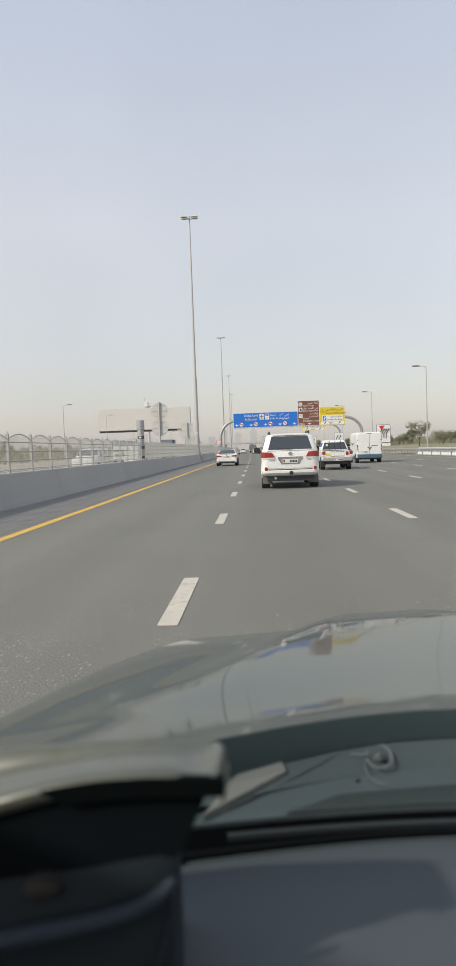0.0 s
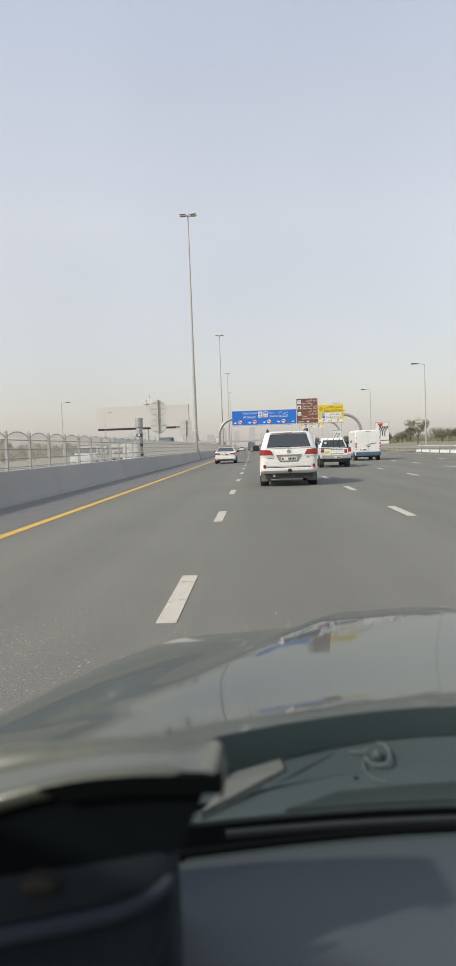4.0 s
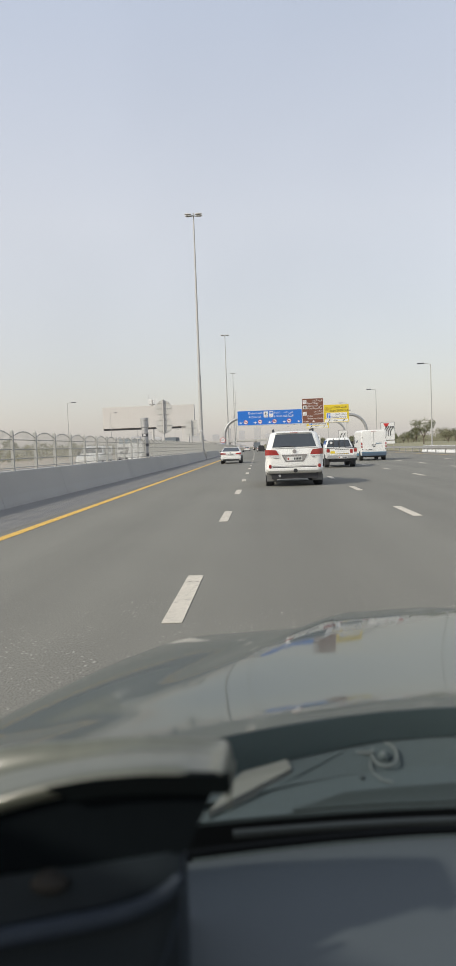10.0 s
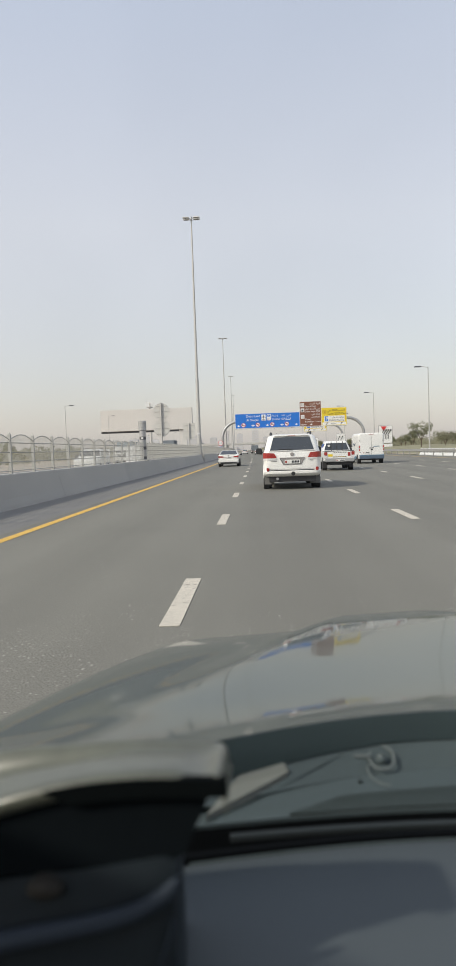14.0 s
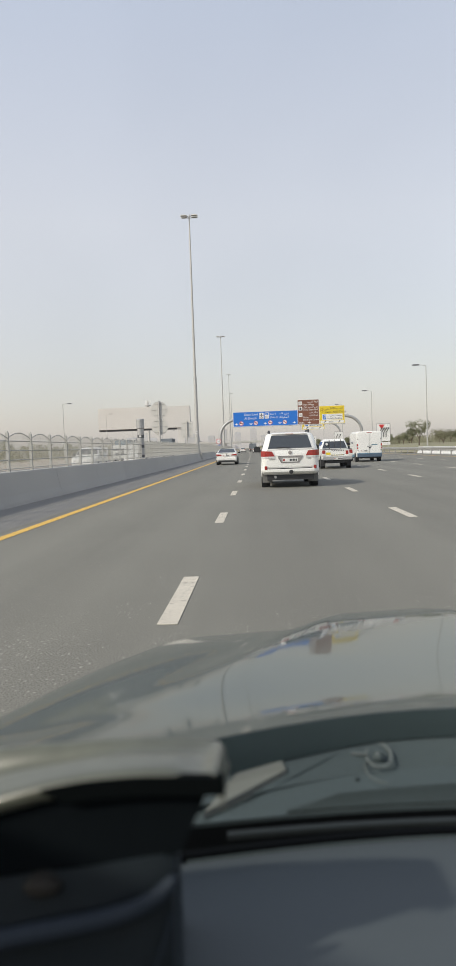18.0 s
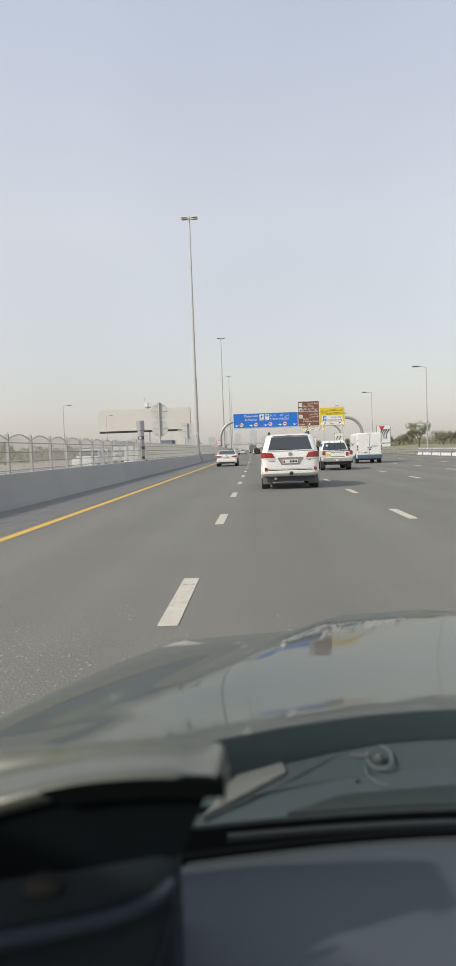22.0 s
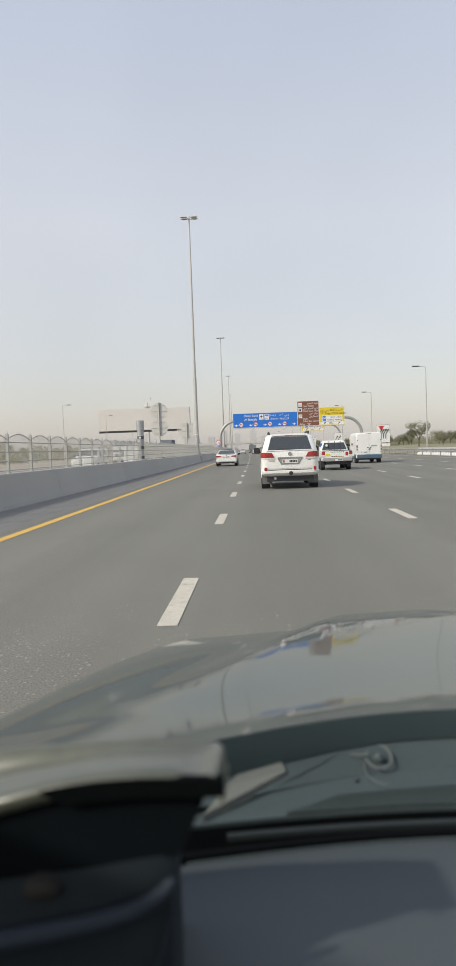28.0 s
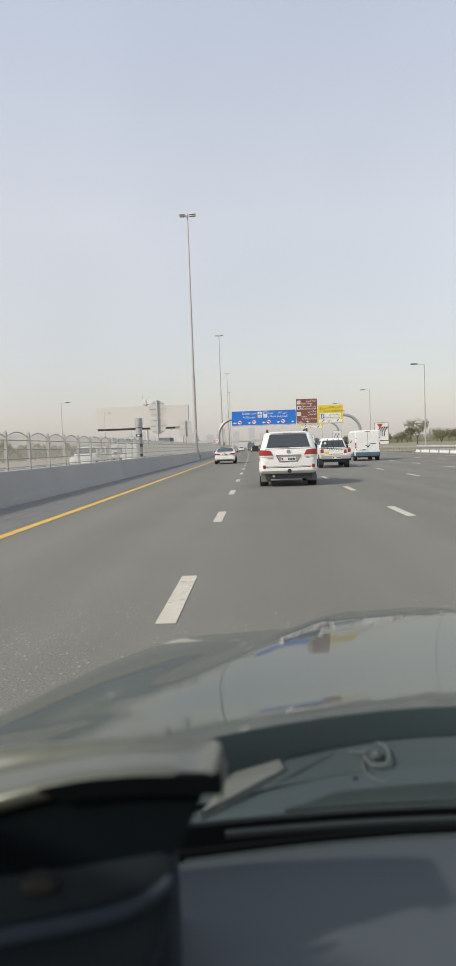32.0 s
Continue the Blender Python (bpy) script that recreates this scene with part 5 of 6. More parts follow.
def sedan(label="white saloon car with a dark rear window and red tail lights"):
    ob = thing("saloon_car", label, "car", "traffic")
    L = 2.42
    st = [(-L, .74, .42, .92, .06, .06), (-L + .06, .86, .30, 1.0, .1, .06), (-L + .4, .91, .24, 1.06, .1, .08), (-1.2, .925, .22, 1.03, .1, .1), (.6, .925, .22, .98, .1, .1),
          (1.4, .92, .22, .92, .1, .12), (2.1, .86, .25, .80, .1, .14), (L, .70, .32, .66, .08, .12)]
    part("body", loft([sec_ring(y, w, a, b, r1, r2, 0.05) for y, w, a, b, r1, r2 in st]), M["white_car"], ob)
    lv = [(1.0, -1.95, 1.15, .84), (1.12, -1.70, .9, .80), (1.38, -1.02, .22, .64), (1.45, -.80, .0, .54)]
    part("cabin", loft([rect_ring(z, a, b, w, .14) for z, a, b, w in lv]), M["white_car"], ob)
    rear_pane(lv, 1.04, 1.36, .06, ob)
    side_panes(lv[:3], 1.06, 1.34, [(-1.5, -.45, -1.05, -.45), (-.37, .85, -.37, .28)], ob)
    pane([(.74, 1.02, 1.06), (-.74, 1.02, 1.06), (-.60, .24, 1.37), (.60, .24, 1.37)], M["glass"], ob, "windscreen", "", .012)
    part("roof_panel", box(-.52, .52, -.95, .05, 1.445, 1.46), M["glass"], ob, "dark glass roof")
    for s in (-1, 1):
        part("tail_light", slab([(s * .42, .80), (s * .45, .90), (s * .87, .94), (s * .88, .80)], -L - .03, -L + .4), M["lens"], ob, "red tail light")
        mirror(ob, s * .90, .62, 1.03)
        part("exhaust", box(*sorted((s * .45, s * .70)), -L - .03, -L + .1, .30, .36, bevel=.015), M["chrome"], ob)
        part("wiper_gap", box(*sorted((s * .922, s * .927)), -.42, -.41, .35, .98), M["black"], ob)
        for y in (-1.40, 1.45):
            wheel(ob, s * .79, y, .325, .24)
            # arch shadow as a black drum around the wheel
            part("wheel_arch", tube([(s * .7, y, .325), (s * .925, y, .325)], .36, 20), M["black"], ob)
    part("rear_bumper", box(-.88, .88, -L - .04, -L + .3, .36, .66, bevel=.06), M["white_car"], ob)
    part("diffuser", box(-.70, .70, -L - .045, -L + .2, .26, .37, bevel=.02), M["trim"], ob)
    part("boot_lip", box(-.62, .62, -L + .02, -L + .2, 1.02, 1.05), M["white_car"], ob)
    part("emblem", slab(disc(0, .93, .05), -L - .02, -L + .05), M["chrome"], ob)
    plate_bars(ob, 0, -L - .012, .74, .52, .12)
    return ob


def pickup():
    ob = thing("pickup_truck", "white double-cab pickup truck with a grey step bumper", "pickup truck", "traffic")
    L = 2.6
    st = [(-L + .06, .86, .58, 1.12, .04, .03), (-L + .12, .89, .56, 1.14, .05, .04), (-1.2, .90, .50, 1.13, .06, .05), (.5, .90, .48, 1.12, .06, .08), (1.6, .89, .48, 1.08, .06, .12),
          (2.3, .84, .50, 1.0, .1, .14), (L, .74, .56, .88, .1, .1)]
    part("body", loft([sec_ring(y, w, a, b, r1, r2, 0.02) for y, w, a, b, r1, r2 in st]), M["white_worn"], ob)
    lv = [(1.10, -1.10, 1.30, .86), (1.25, -1.07, 1.05, .83), (1.66, -.90, .45, .68), (1.76, -.75, .25, .60)]
    part("cabin", loft([rect_ring(z, a, b, w, .12) for z, a, b, w in lv]), M["white_worn"], ob)
    rear_pane(lv, 1.20, 1.62, .10, ob)
    side_panes(lv[:3], 1.20, 1.60, [(-.95, -.05, -.88, -.05), (.03, 1.0, .03, .5)], ob)
    for x in (-.32, .02, .36):
        part("rack_bar", tube([(x, -1.22, 1.10), (x, -1.16, 1.72)], .02, 6), M["trim"], ob)
    part("window_sticker", slab(disc(-.46, 1.46, .075, 16), -1.115, -1.05), M["plate"], ob, "round white sticker")
    part("tailgate_handle", box(-.10, .10, -L + .008, -L + .03, .93, 1.0, bevel=.006), M["white_worn"], ob)
    part("tailgate", box(-.70, .70, -L + .02, -L + .08, .72, 1.13, bevel=.012), M["white_worn"], ob)
    part("tailgate_cap", box(-.86, .86, -L + .03, -1.1, 1.125, 1.155), M["trim"], ob)
    for z, mm in ((.79, "sign_yellow"), (1.045, "plate")):
        back = part("hazard_strip", box(-.37, .40, -L + .013, -L + .0205, z - .004, z + .036), M["black"], ob, "thin chevron warning strip")
        for k in range(7):
            x = -.33 + k * .105
            part("chevron", slab([(x - .025, z), (x + .025, z), (x + .04, z + .016), (x + .025, z + .032), (x - .025, z + .032), (x - .01, z + .016)], -L + .009, -L + .014), M[mm], back)
    part("sticker", box(-.66, -.40, -L + .01, -L + .02, .83, .97), M["sign_yellow"], ob, "yellow sticker")
    part("sticker", box(.48, .64, -L + .01, -L + .02, .84, 1.06), M["lens"], ob)
    for s in (-1, 1):
        q = part("tail_light", box(*sorted((s * .70, s * .885)), -L + .0, -L + .2, .90, 1.10, bevel=.015), M["lens"], ob, "red tail light")
        part("clear_lens", box(*sorted((s * .70, s * .885)), -L - .002, -L + .19, .76, .895, bevel=.012), M["clear"], q)
        part("mud_flap", box(*sorted((s * .64, s * .90)), -1.72, -1.69, .16, .55), M["trim"], ob)
        mirror(ob, s * .92, .85, 1.22, "trim")
        for y in (-1.28, 1.55):
            wheel(ob, s * .76, y, .375, .26)
            # black drum in place of the shade round the wheel
            part("wheel_arch", tube([(s * .66, y, .375), (s * .905, y, .375)], .42, 20), M["black"], ob)
    part("step_bumper", box(-.86, .86, -L - .12, -L + .12, .52, .70, bevel=.03), M["steel"], ob, "grey steel step bumper")
    plate_bars(ob, .05, -L - .12, .54, .52, .12)
    part("under_frame", box(-.60, .60, -L + .1, 2.2, .34, .56), M["trim"], ob)
    part("rear_axle", tube([(-.7, -1.28, .37), (.7, -1.28, .37)], .07, 8), M["trim"], ob)
    return ob


def van():
    ob = thing("panel_van", "white panel van with tall rear doors and a grey bumper", "van", "traffic")
    L = 2.75
    st = [(-L, .93, .42, 2.30, .05, .16), (-L + .05, .98, .38, 2.38, .06, .18), (.6, 1.0, .36, 2.40, .06, .2), (1.3, .99, .36, 2.30, .06, .2), (1.75, .97, .36, 1.75, .06, .2),
          (2.15, .95, .38, 1.15, .06, .15), (L - .1, .88, .40, .92, .06, .12), (L, .78, .45, .8, .06, .1)]
    part("body", loft([sec_ring(y, w, a, b, r1, r2, 0.02) for y, w, a, b, r1, r2 in st]), M["white_worn"], ob)
    part("rear_bumper", box(-.95, .95, -L - .08, -L + .2, .36, .62, bevel=.03), M["bumper_blue"], ob, "dark blue-grey plastic bumper")
    part("lower_band", box(-.96, .96, -L - .01, -L + .3, .60, .68), M["cargo_blue"], ob)
    part("door_gap", box(-.006, .006, -L - .006, -L + .02, .62, 2.22), M["black"], ob)
    for s in (-1, 1):
        part("rear_door", box(*sorted((s * .02, s * .86)), -L - .012, -L + .02, .72, 2.2, bevel=.006), M["white_worn"], ob)
        part("door_panel", box(*sorted((s * .14, s * .74)), -L - .02, -L, 1.45, 1.98, bevel=.006), M["white_worn"], ob)
        q = part("tail_light", box(*sorted((s * .87, s * .975)), -L - .01, -L + .1, 1.0, 1.42, bevel=.012), M["lens"], ob, "tall red tail light")
        part("clear_lens", box(*sorted((s * .87, s * .975)), -L - .013, -L + .09, 1.14, 1.22), M["clear"], q)
        part("hinge", box(*sorted((s * .86, s * .93)), -L - .02, -L, 1.75, 1.82), M["trim"], ob)
        part("hinge", box(*sorted((s * .86, s * .93)), -L - .02, -L, .85, .92), M["trim"], ob)
        mirror(ob, s * 1.02, 1.55, 1.45, "trim")
        pane([(s * 1.003, 1.0, 1.35), (s * 1.003, 1.7, 1.35), (s * .985, 1.4, 1.9), (s * .985, 1.0, 1.9)][:: s], M["glass"], ob, "side_window", "dark side window", .01)
        for y in (-1.75, 1.75):
            wheel(ob, s * .86, y, .34, .24)
            # shadow of the wheel opening, drawn as a black drum
            part("wheel_arch", tube([(s * .78, y, .34), (s * 1.003, y, .34)], .39, 20), M["black"], ob)
    for s in (-1, 1):
        part("curved_mark", tube([(s * 1.004, -.9 + .14 * k, 1.62 - .16 * math.sin(math.pi * k / 8)) for k in range(9)], [.015, .03, .04, .045, .045, .04, .035, .025, .01], 6), M["bumper_blue"], ob, "dark blue curved mark")
        part("side_skirt", box(*sorted((s * .985, s * 1.012)), -1.25, 1.25, .36, .58, bevel=.006), M["cargo_blue"], ob, "blue side skirt")
        part("latch", box(*sorted((s * .05, s * .17)), -L - .03, -L - .01, 1.18, 1.24), M["trim"], ob)
    part("emblem_bar", box(.15, .62, -L - .024, -L - .01, 1.30, 1.36), M["cargo_blue"], ob)
    part("handle", box(-.06, .10, -L - .03, -L - .01, 1.05, 1.13), M["trim"], ob)
    plate_bars(ob, -.4, -L - .012, .80, .5, .12)
    part("stop_lamp", box(-.2, .2, -L - .01, -L + .03, 2.26, 2.30), M["lens"], ob)
    part("under_frame", box(-.7, .7, -L + .2, 2.3, .26, .4), M["trim"], ob)
    return ob


def truck(box_mat, label, cargo_h=2.6, length=8.0, cab_front=False):
    """A rigid lorry; its nose looks along +y."""
    ob = thing("lorry", label, "lorry", "lorries")
    h = length / 2
    part("chassis", box(-.45, .45, -h, h - .2, .75, 1.0), M["trim"], ob)
    part("cargo_box", box(-1.2, 1.2, -h, h - 2.2, 1.02, 1.02 + cargo_h, bevel=.03), box_mat, ob)
    for k in range(1, 6):
        y = -h + (length - 2.2) * k / 6
        for s in (-1, 1):
            part("side_rib", box(*sorted((s * 1.2, s * 1.23)), y - .03, y + .03, 1.05, 1.0 + cargo_h), box_mat, ob)
    st = [(h - 2.05, 1.1, .6, 2.5, .08, .12), (h - 1.9, 1.18, .5, 2.62, .08, .15), (h - .35, 1.18, .5, 2.6, .08, .15), (h - .05, 1.15, .5, 1.7, .08, .15), (h, 1.1, .55, 1.5, .08, .1)]
    cab = part("cab", loft([sec_ring(y, w, a, b, r1, r2) for y, w, a, b, r1, r2 in st]), M["white_worn"], ob)
    pane([(1.0, h - .05, 1.66), (-1.0, h - .05, 1.66), (-1.0, h - .32, 2.42), (1.0, h - .32, 2.42)], M["glass"], cab, "windscreen", "", .02)
    part("grille", box(-.7, .7, h, h + .03, .9, 1.35), M["trim"], cab)
    part("front_bumper", box(-1.15, 1.15, h - .15, h + .12, .42, .75, bevel=.03), M["white_worn"], ob)
    for s in (-1, 1):
        part("headlight", box(*sorted((s * .75, s * 1.08)), h - .02, h + .05, .95, 1.15, bevel=.015), M["clear"], cab)
        part("side_window", box(*sorted((s * 1.18, s * 1.19)), h - 1.4, h - .45, 1.65, 2.35), M["glass"], cab)
        part("door_mirror", box(*sorted((s * 1.25, s * 1.42)), h - .3, h - .2, 1.5, 2.1), M["trim"], cab)
        part("tail_light", box(*sorted((s * .85, s * 1.1)), -h - .03, -h + .02, .80, .95), M["lens"], ob)
        for y in (-h + 1.3, -h + 2.5, h - 1.1):
            wheel(ob, s * .98, y, .5, .3)
    return ob


def minibus():
    """A long white minibus with a band of side windows; its nose looks along +y."""
    ob = thing("minibus", "white minibus with dark side windows behind the fence", "bus", "opposite traffic")
    h = 3.5
    st = [(-h, .90, .45, 2.45, .06, .2), (-h + .08, 1.0, .40, 2.58, .06, .22), (h - .9, 1.02, .38, 2.60, .06, .22), (h - .35, 1.0, .38, 2.5, .06, .3), (h - .08, .97, .40, 1.45, .06, .2), (h, .9, .45, 1.2, .06, .15)]
    part("body", loft([sec_ring(y, w, a, b, r1, r2, 0.02) for y, w, a, b, r1, r2 in st]), M["white_worn"], ob)
    pane([(.86, h - .06, 1.42), (-.86, h - .06, 1.42), (-.84, h - .32, 2.25), (.84, h - .32, 2.25)], M["glass"], ob, "windscreen", "", .02)
    for s in (-1, 1):
        for k in range(5):
            y = -h + .4 + k * 1.12
            part("side_window", box(*sorted((s * 1.0, s * 1.035)), y, y + 1.0, 1.45, 2.12, bevel=.01), M["glass"], ob, "dark side window")
        part("side_stripe", box(*sorted((s * 1.015, s * 1.026)), -h + .2, h - 1.0, 1.18, 1.26), M["stripe"], ob)
        part("headlight", box(*sorted((s * .58, s * .86)), h - .06, h + .03, .85, 1.02, bevel=.012), M["clear"], ob)
        part("tail_light", box(*sorted((s * .75, s * .9)), -h - .02, -h + .05, .85, 1.25, bevel=.01), M["lens"], ob)
        mirror(ob, s * 1.02, h - .7, 1.75, "trim")
        for y in (-h + 1.5, h - 1.25):
            wheel(ob, s * .87, y, .38, .25)
            # wheel opening's shade, put in as a black drum
            part("wheel_arch", tube([(s * .8, y, .38), (s * 1.03, y, .38)], .44, 20), M["black"], ob)
    part("grille", box(-.5, .5, h - .02, h + .03, .78, .95), M["trim"], ob)
    part("front_bumper", box(-.98, .98, h - .2, h + .1, .40, .70, bevel=.04), M["white_worn"], ob)
    part("under_frame", box(-.8, .8, -h + .3, h - .4, .28, .44), M["trim"], ob)
    return ob


def put(ob, x, y, turn=0.0, z=0.004):
    ob.matrix_basis = pose(x + bend(y), y, z, 0, 0, turn)
    return ob


put(suv(), 1.12, 26.5)
put(sedan(), YL + LANE * 0.5 + 0.05, 63.0)
put(pickup(), LINES[0] + LANE * 1.5, 44.0)
put(van(), LINES[0] + LANE * 2.62, 58.0)
small = suv("white compact off-roader far ahead on the motorway")
put(small, LINES[0] + LANE * 1.5, 128.0)
small.scale = (0.94, 0.9, 0.9)
copy_thing(small, pose(LINES[0] + LANE * 3.5 + bend(116), 116, 0.004))
third = sedan("white saloon car far ahead in the traffic")
put(third, LINES[0] + LANE * 0.5, 190.0)
copy_thing(third, pose(YL + LANE * 0.5 + bend(230), 230, 0.004))
copy_thing(third, pose(LINES[0] + LANE * 0.5 + bend(300), 300, 0.004))
put(truck(M["canvas"], "white box lorry far ahead on the motorway"), LINES[0] + LANE * 1.5, 205.0)
put(truck(M["cargo"], "loaded grey lorry far ahead between the cars", 1.9), LINES[0] + LANE * 0.5, 262.0)
# opposite carriageway, noses towards the viewer
put(truck(M["cargo_blue"], "white lorry with a blue load behind the fence", 2.4), -22.0, 118.0, 180)
put(truck(M["cargo"], "white lorry with a dark sheeted load behind the fence", 2.8), -17.5, 142.0, 180)
put(van(), -14.5, 84.0, 180)
put(minibus(), -17.8, 104.0, 180)
put(suv("white off-roader on the opposite carriageway"), -13.6, 57.0, 180)
put(sedan("white saloon car on the opposite carriageway"), -12.5, 150.0, 180)
put(truck(M["orange"], "yellow works lorry standing beyond the opposite carriageway", 1.6, 7.0), -33.0, 150.0, 200)


# ---- the car that carries the camera: bonnet, scuttle, dashboard, cabin shell ----
XC = 0.34                     # the car's middle
XM = 0.25                     # the apex of the glass edge
own = thing("own_car", "dark grey-green car seen from inside over its glossy bonnet", "car")


SLOPE_Y = np.linspace(0.55, 2.40, 186)
SLOPE = np.interp(SLOPE_Y, [0.75, 0.91, 0.95, 1.00, 1.12, 1.4, 1.75, 2.05, 2.4], [-0.25, -0.235, -0.19, -0.145, -0.115, -0.096, -0.116, -0.22, -0.55])
FALL = np.concatenate([[0], np.cumsum((SLOPE[1:] + SLOPE[:-1]) / 2 * np.diff(SLOPE_Y))])
FALL -= np.interp(1.6, SLOPE_Y, FALL)
WING_SLOPE = np.interp(SLOPE_Y, [0.55, 0.90, 1.05, 1.4, 1.8, 2.1, 2.25, 2.4], [-0.25, -0.22, -0.196, -0.190, -0.196, -0.212, -0.26, -0.45])
WING_FALL = np.concatenate([[0], np.cumsum((WING_SLOPE[1:] + WING_SLOPE[:-1]) / 2 * np.diff(SLOPE_Y))])
WING_FALL -= np.interp(0.9, SLOPE_Y, WING_FALL)


def rear_bow(x):
    """How far the bonnet's rear edge bows back beside the middle."""
    u2 = (x - XM) ** 2
    return 0.98 * u2 / (1 + 1.5 * u2)


def eased(v, xs, ys, r):
    """Interpolation through the points with its corners rounded over a reach r."""
    return float(sum(w * np.interp(v + d * r, xs, ys) for d, w in ((-1, 0.1), (-0.5, 0.24), (0, 0.32), (0.5, 0.24), (1, 0.1))))


def hood_z(x, y):
    """Height of the bonnet: it falls gently forward, with a raised middle and rounded wings."""
    a = abs(x - XC)
    crease = 0.160 - 0.385 * (2.0 - y)              # where the raised middle ends
    e = a * 0.195 / (XC - crease)
    side = eased(e, [0.0, 0.150, 0.172, 0.195, 0.215, 0.235], [0.0, 0.0, 0.18, 0.65, 0.95, 1.0], 0.014)
    drop = eased(a, [0, 0.52, 0.58, 0.66, 0.76, 0.86, 0.96, 1.06, 1.12], [0, 0, 0.004, 0.018, 0.048, 0.112, 0.215, 0.32, 0.44], 0.09)
    back = max(0.0, min(1.0, (1.9 - y) / 0.9)) ** 2
    s = y + rear_bow(x) * back
    middle = 0.987 + float(np.interp(s, SLOPE_Y, FALL))
    wing = 1.078 + float(np.interp(s, SLOPE_Y, WING_FALL))
    ahead = max(0.0, min(1.2, (y - 0.75) / 1.1))
    fore = max(0.0, min(1.0, (y - 1.3) / 0.6))
    middle += 0.045 * fore * max(-0.25, min(0.15, x - XC))
    wing += 0.05 * fore * max(0.0, min(0.30, x + 0.12))
    wing += eased(y, [1.0, 1.35, 1.70, 2.26, 2.5], [0, 0.008, 0.025, 0, -0.014], 0.12) * eased(x, [-0.30, 0.0], [0, 1], 0.1)
    return middle + (wing - middle) * side - drop * (0.1 + 0.9 * ahead)


nx, ny = 120, 60
vs, fs = [], []
for i in range(ny + 1):
    y = 0.868 + (2.38 - 0.868) * (i / ny)
    for j in range(nx + 1):
        x = XC - 1.08 + 2.16 * j / nx
        # the rear edge bows back towards the sides
        yy = y - rear_bow(x) * (1 - i / ny) ** 2
        vs.append((x, yy, hood_z(x, yy)))
for i in range(ny):
    for j in range(nx):
        a = i * (nx + 1) + j
        fs.append((a, a + 1, a + nx + 2, a + nx + 1))
hood = raw("bonnet", vs, fs, M["hood"], own, smooth=True)
hood["label"] = "glossy dark grey-green bonnet with a raised middle"
part("nose", box(XC - 0.98, XC + 0.98, 1.95, 2.38, 0.30, 0.55, bevel=0.08), M["hood"], own)
for s in (-1, 1):
    part("wing", box(*sorted((XC + s * 0.95, XC + s * 1.04)), 0.7, 2.15, 0.30, 0.56, bevel=0.03), M["hood"], own)
    part("door", box(*sorted((XC + s * 0.97, XC + s * 1.04)), -1.5, 0.7, 0.30, 0.98, bevel=0.03), M["hood"], own)
    for y in (1.55, -1.25):
        wheel(own, XC + s * 0.90, y, 0.35, 0.24)
    # pillars from the wings to the roof
    part("windscreen_pillar", tube([(XC + s * 0.95, 0.82, 0.95), (XC + s * 0.85, 0.29, 1.36), (XC + s * 0.74, -0.16, 1.64)], 0.045, 8), M["hood"], own)
    part("rear_pillar", tube([(XC + s * 0.95, -1.55, 0.95), (XC + s * 0.74, -1.25, 1.62)], 0.07, 8), M["hood"], own)
    part("middle_pillar", tube([(XC + s * 0.98, -0.45, 0.95), (XC + s * 0.76, -0.5, 1.63)], 0.05, 8), M["hood"], own)
part("roof", box(XC - 0.77, XC + 0.77, -1.6, -0.13, 1.635, 1.70, bevel=0.03), M["hood"], own)
part("roof_lining", box(XC - 0.72, XC + 0.72, -1.5, -0.16, 1.605, 1.630), M["lining"], own)
part("cabin_floor", box(XC - 0.97, XC + 0.97, -1.8, 0.9, 0.28, 0.34), M["dark"], own)
part("rear_panel", box(XC - 0.97, XC + 0.97, -1.9, -1.6, 0.30, 1.0, bevel=0.04), M["hood"], own)
part("bulkhead", box(XC - 0.95, XC + 0.95, 0.72, 0.80, 0.34, 0.93), M["dark"], own)


def sheet(rows, material, parent, name, label="", thick=0.006, smooth=True):
    """A curved sheet through rows of points, with thickness."""
    bm = bm_new()
    g = [[bm.verts.new(p) for p in r] for r in rows]
    for a, b in zip(g, g[1:]):
        for k in range(len(a) - 1):
            bm.faces.new((a[k], a[k + 1], b[k + 1], b[k]))
    bmesh.ops.recalc_face_normals(bm, faces=bm.faces)
    up = sum(f.normal.z for f in bm.faces)
    if up < 0:
        bmesh.ops.reverse_faces(bm, faces=bm.faces)
    bmesh.ops.solidify(bm, geom=bm.faces, thickness=thick)
    return part(name, bm, material, parent, label, smooth)


def cross(y, z, bow, x0=-0.62, x1=1.12, n=30):
    """Points across the car at height z; y on the middle line, bowed back at the sides."""
    out = []
    for k in range(n + 1):
        x = x0 + (x1 - x0) * k / n
        u2 = (x - XM) ** 2
        out.append((x, y - bow * u2 / (1 + 1.5 * u2), z))
    return out


# scuttle: the bonnet's rear lip, a trough coloured dark as shade, a grey plastic panel, the black glass edge
rim = [(x, 0.868 - rear_bow(x), hood_z(x, 0.868 - rear_bow(x))) for x in [-0.62 + 0.058 * k for k in range(31)]]
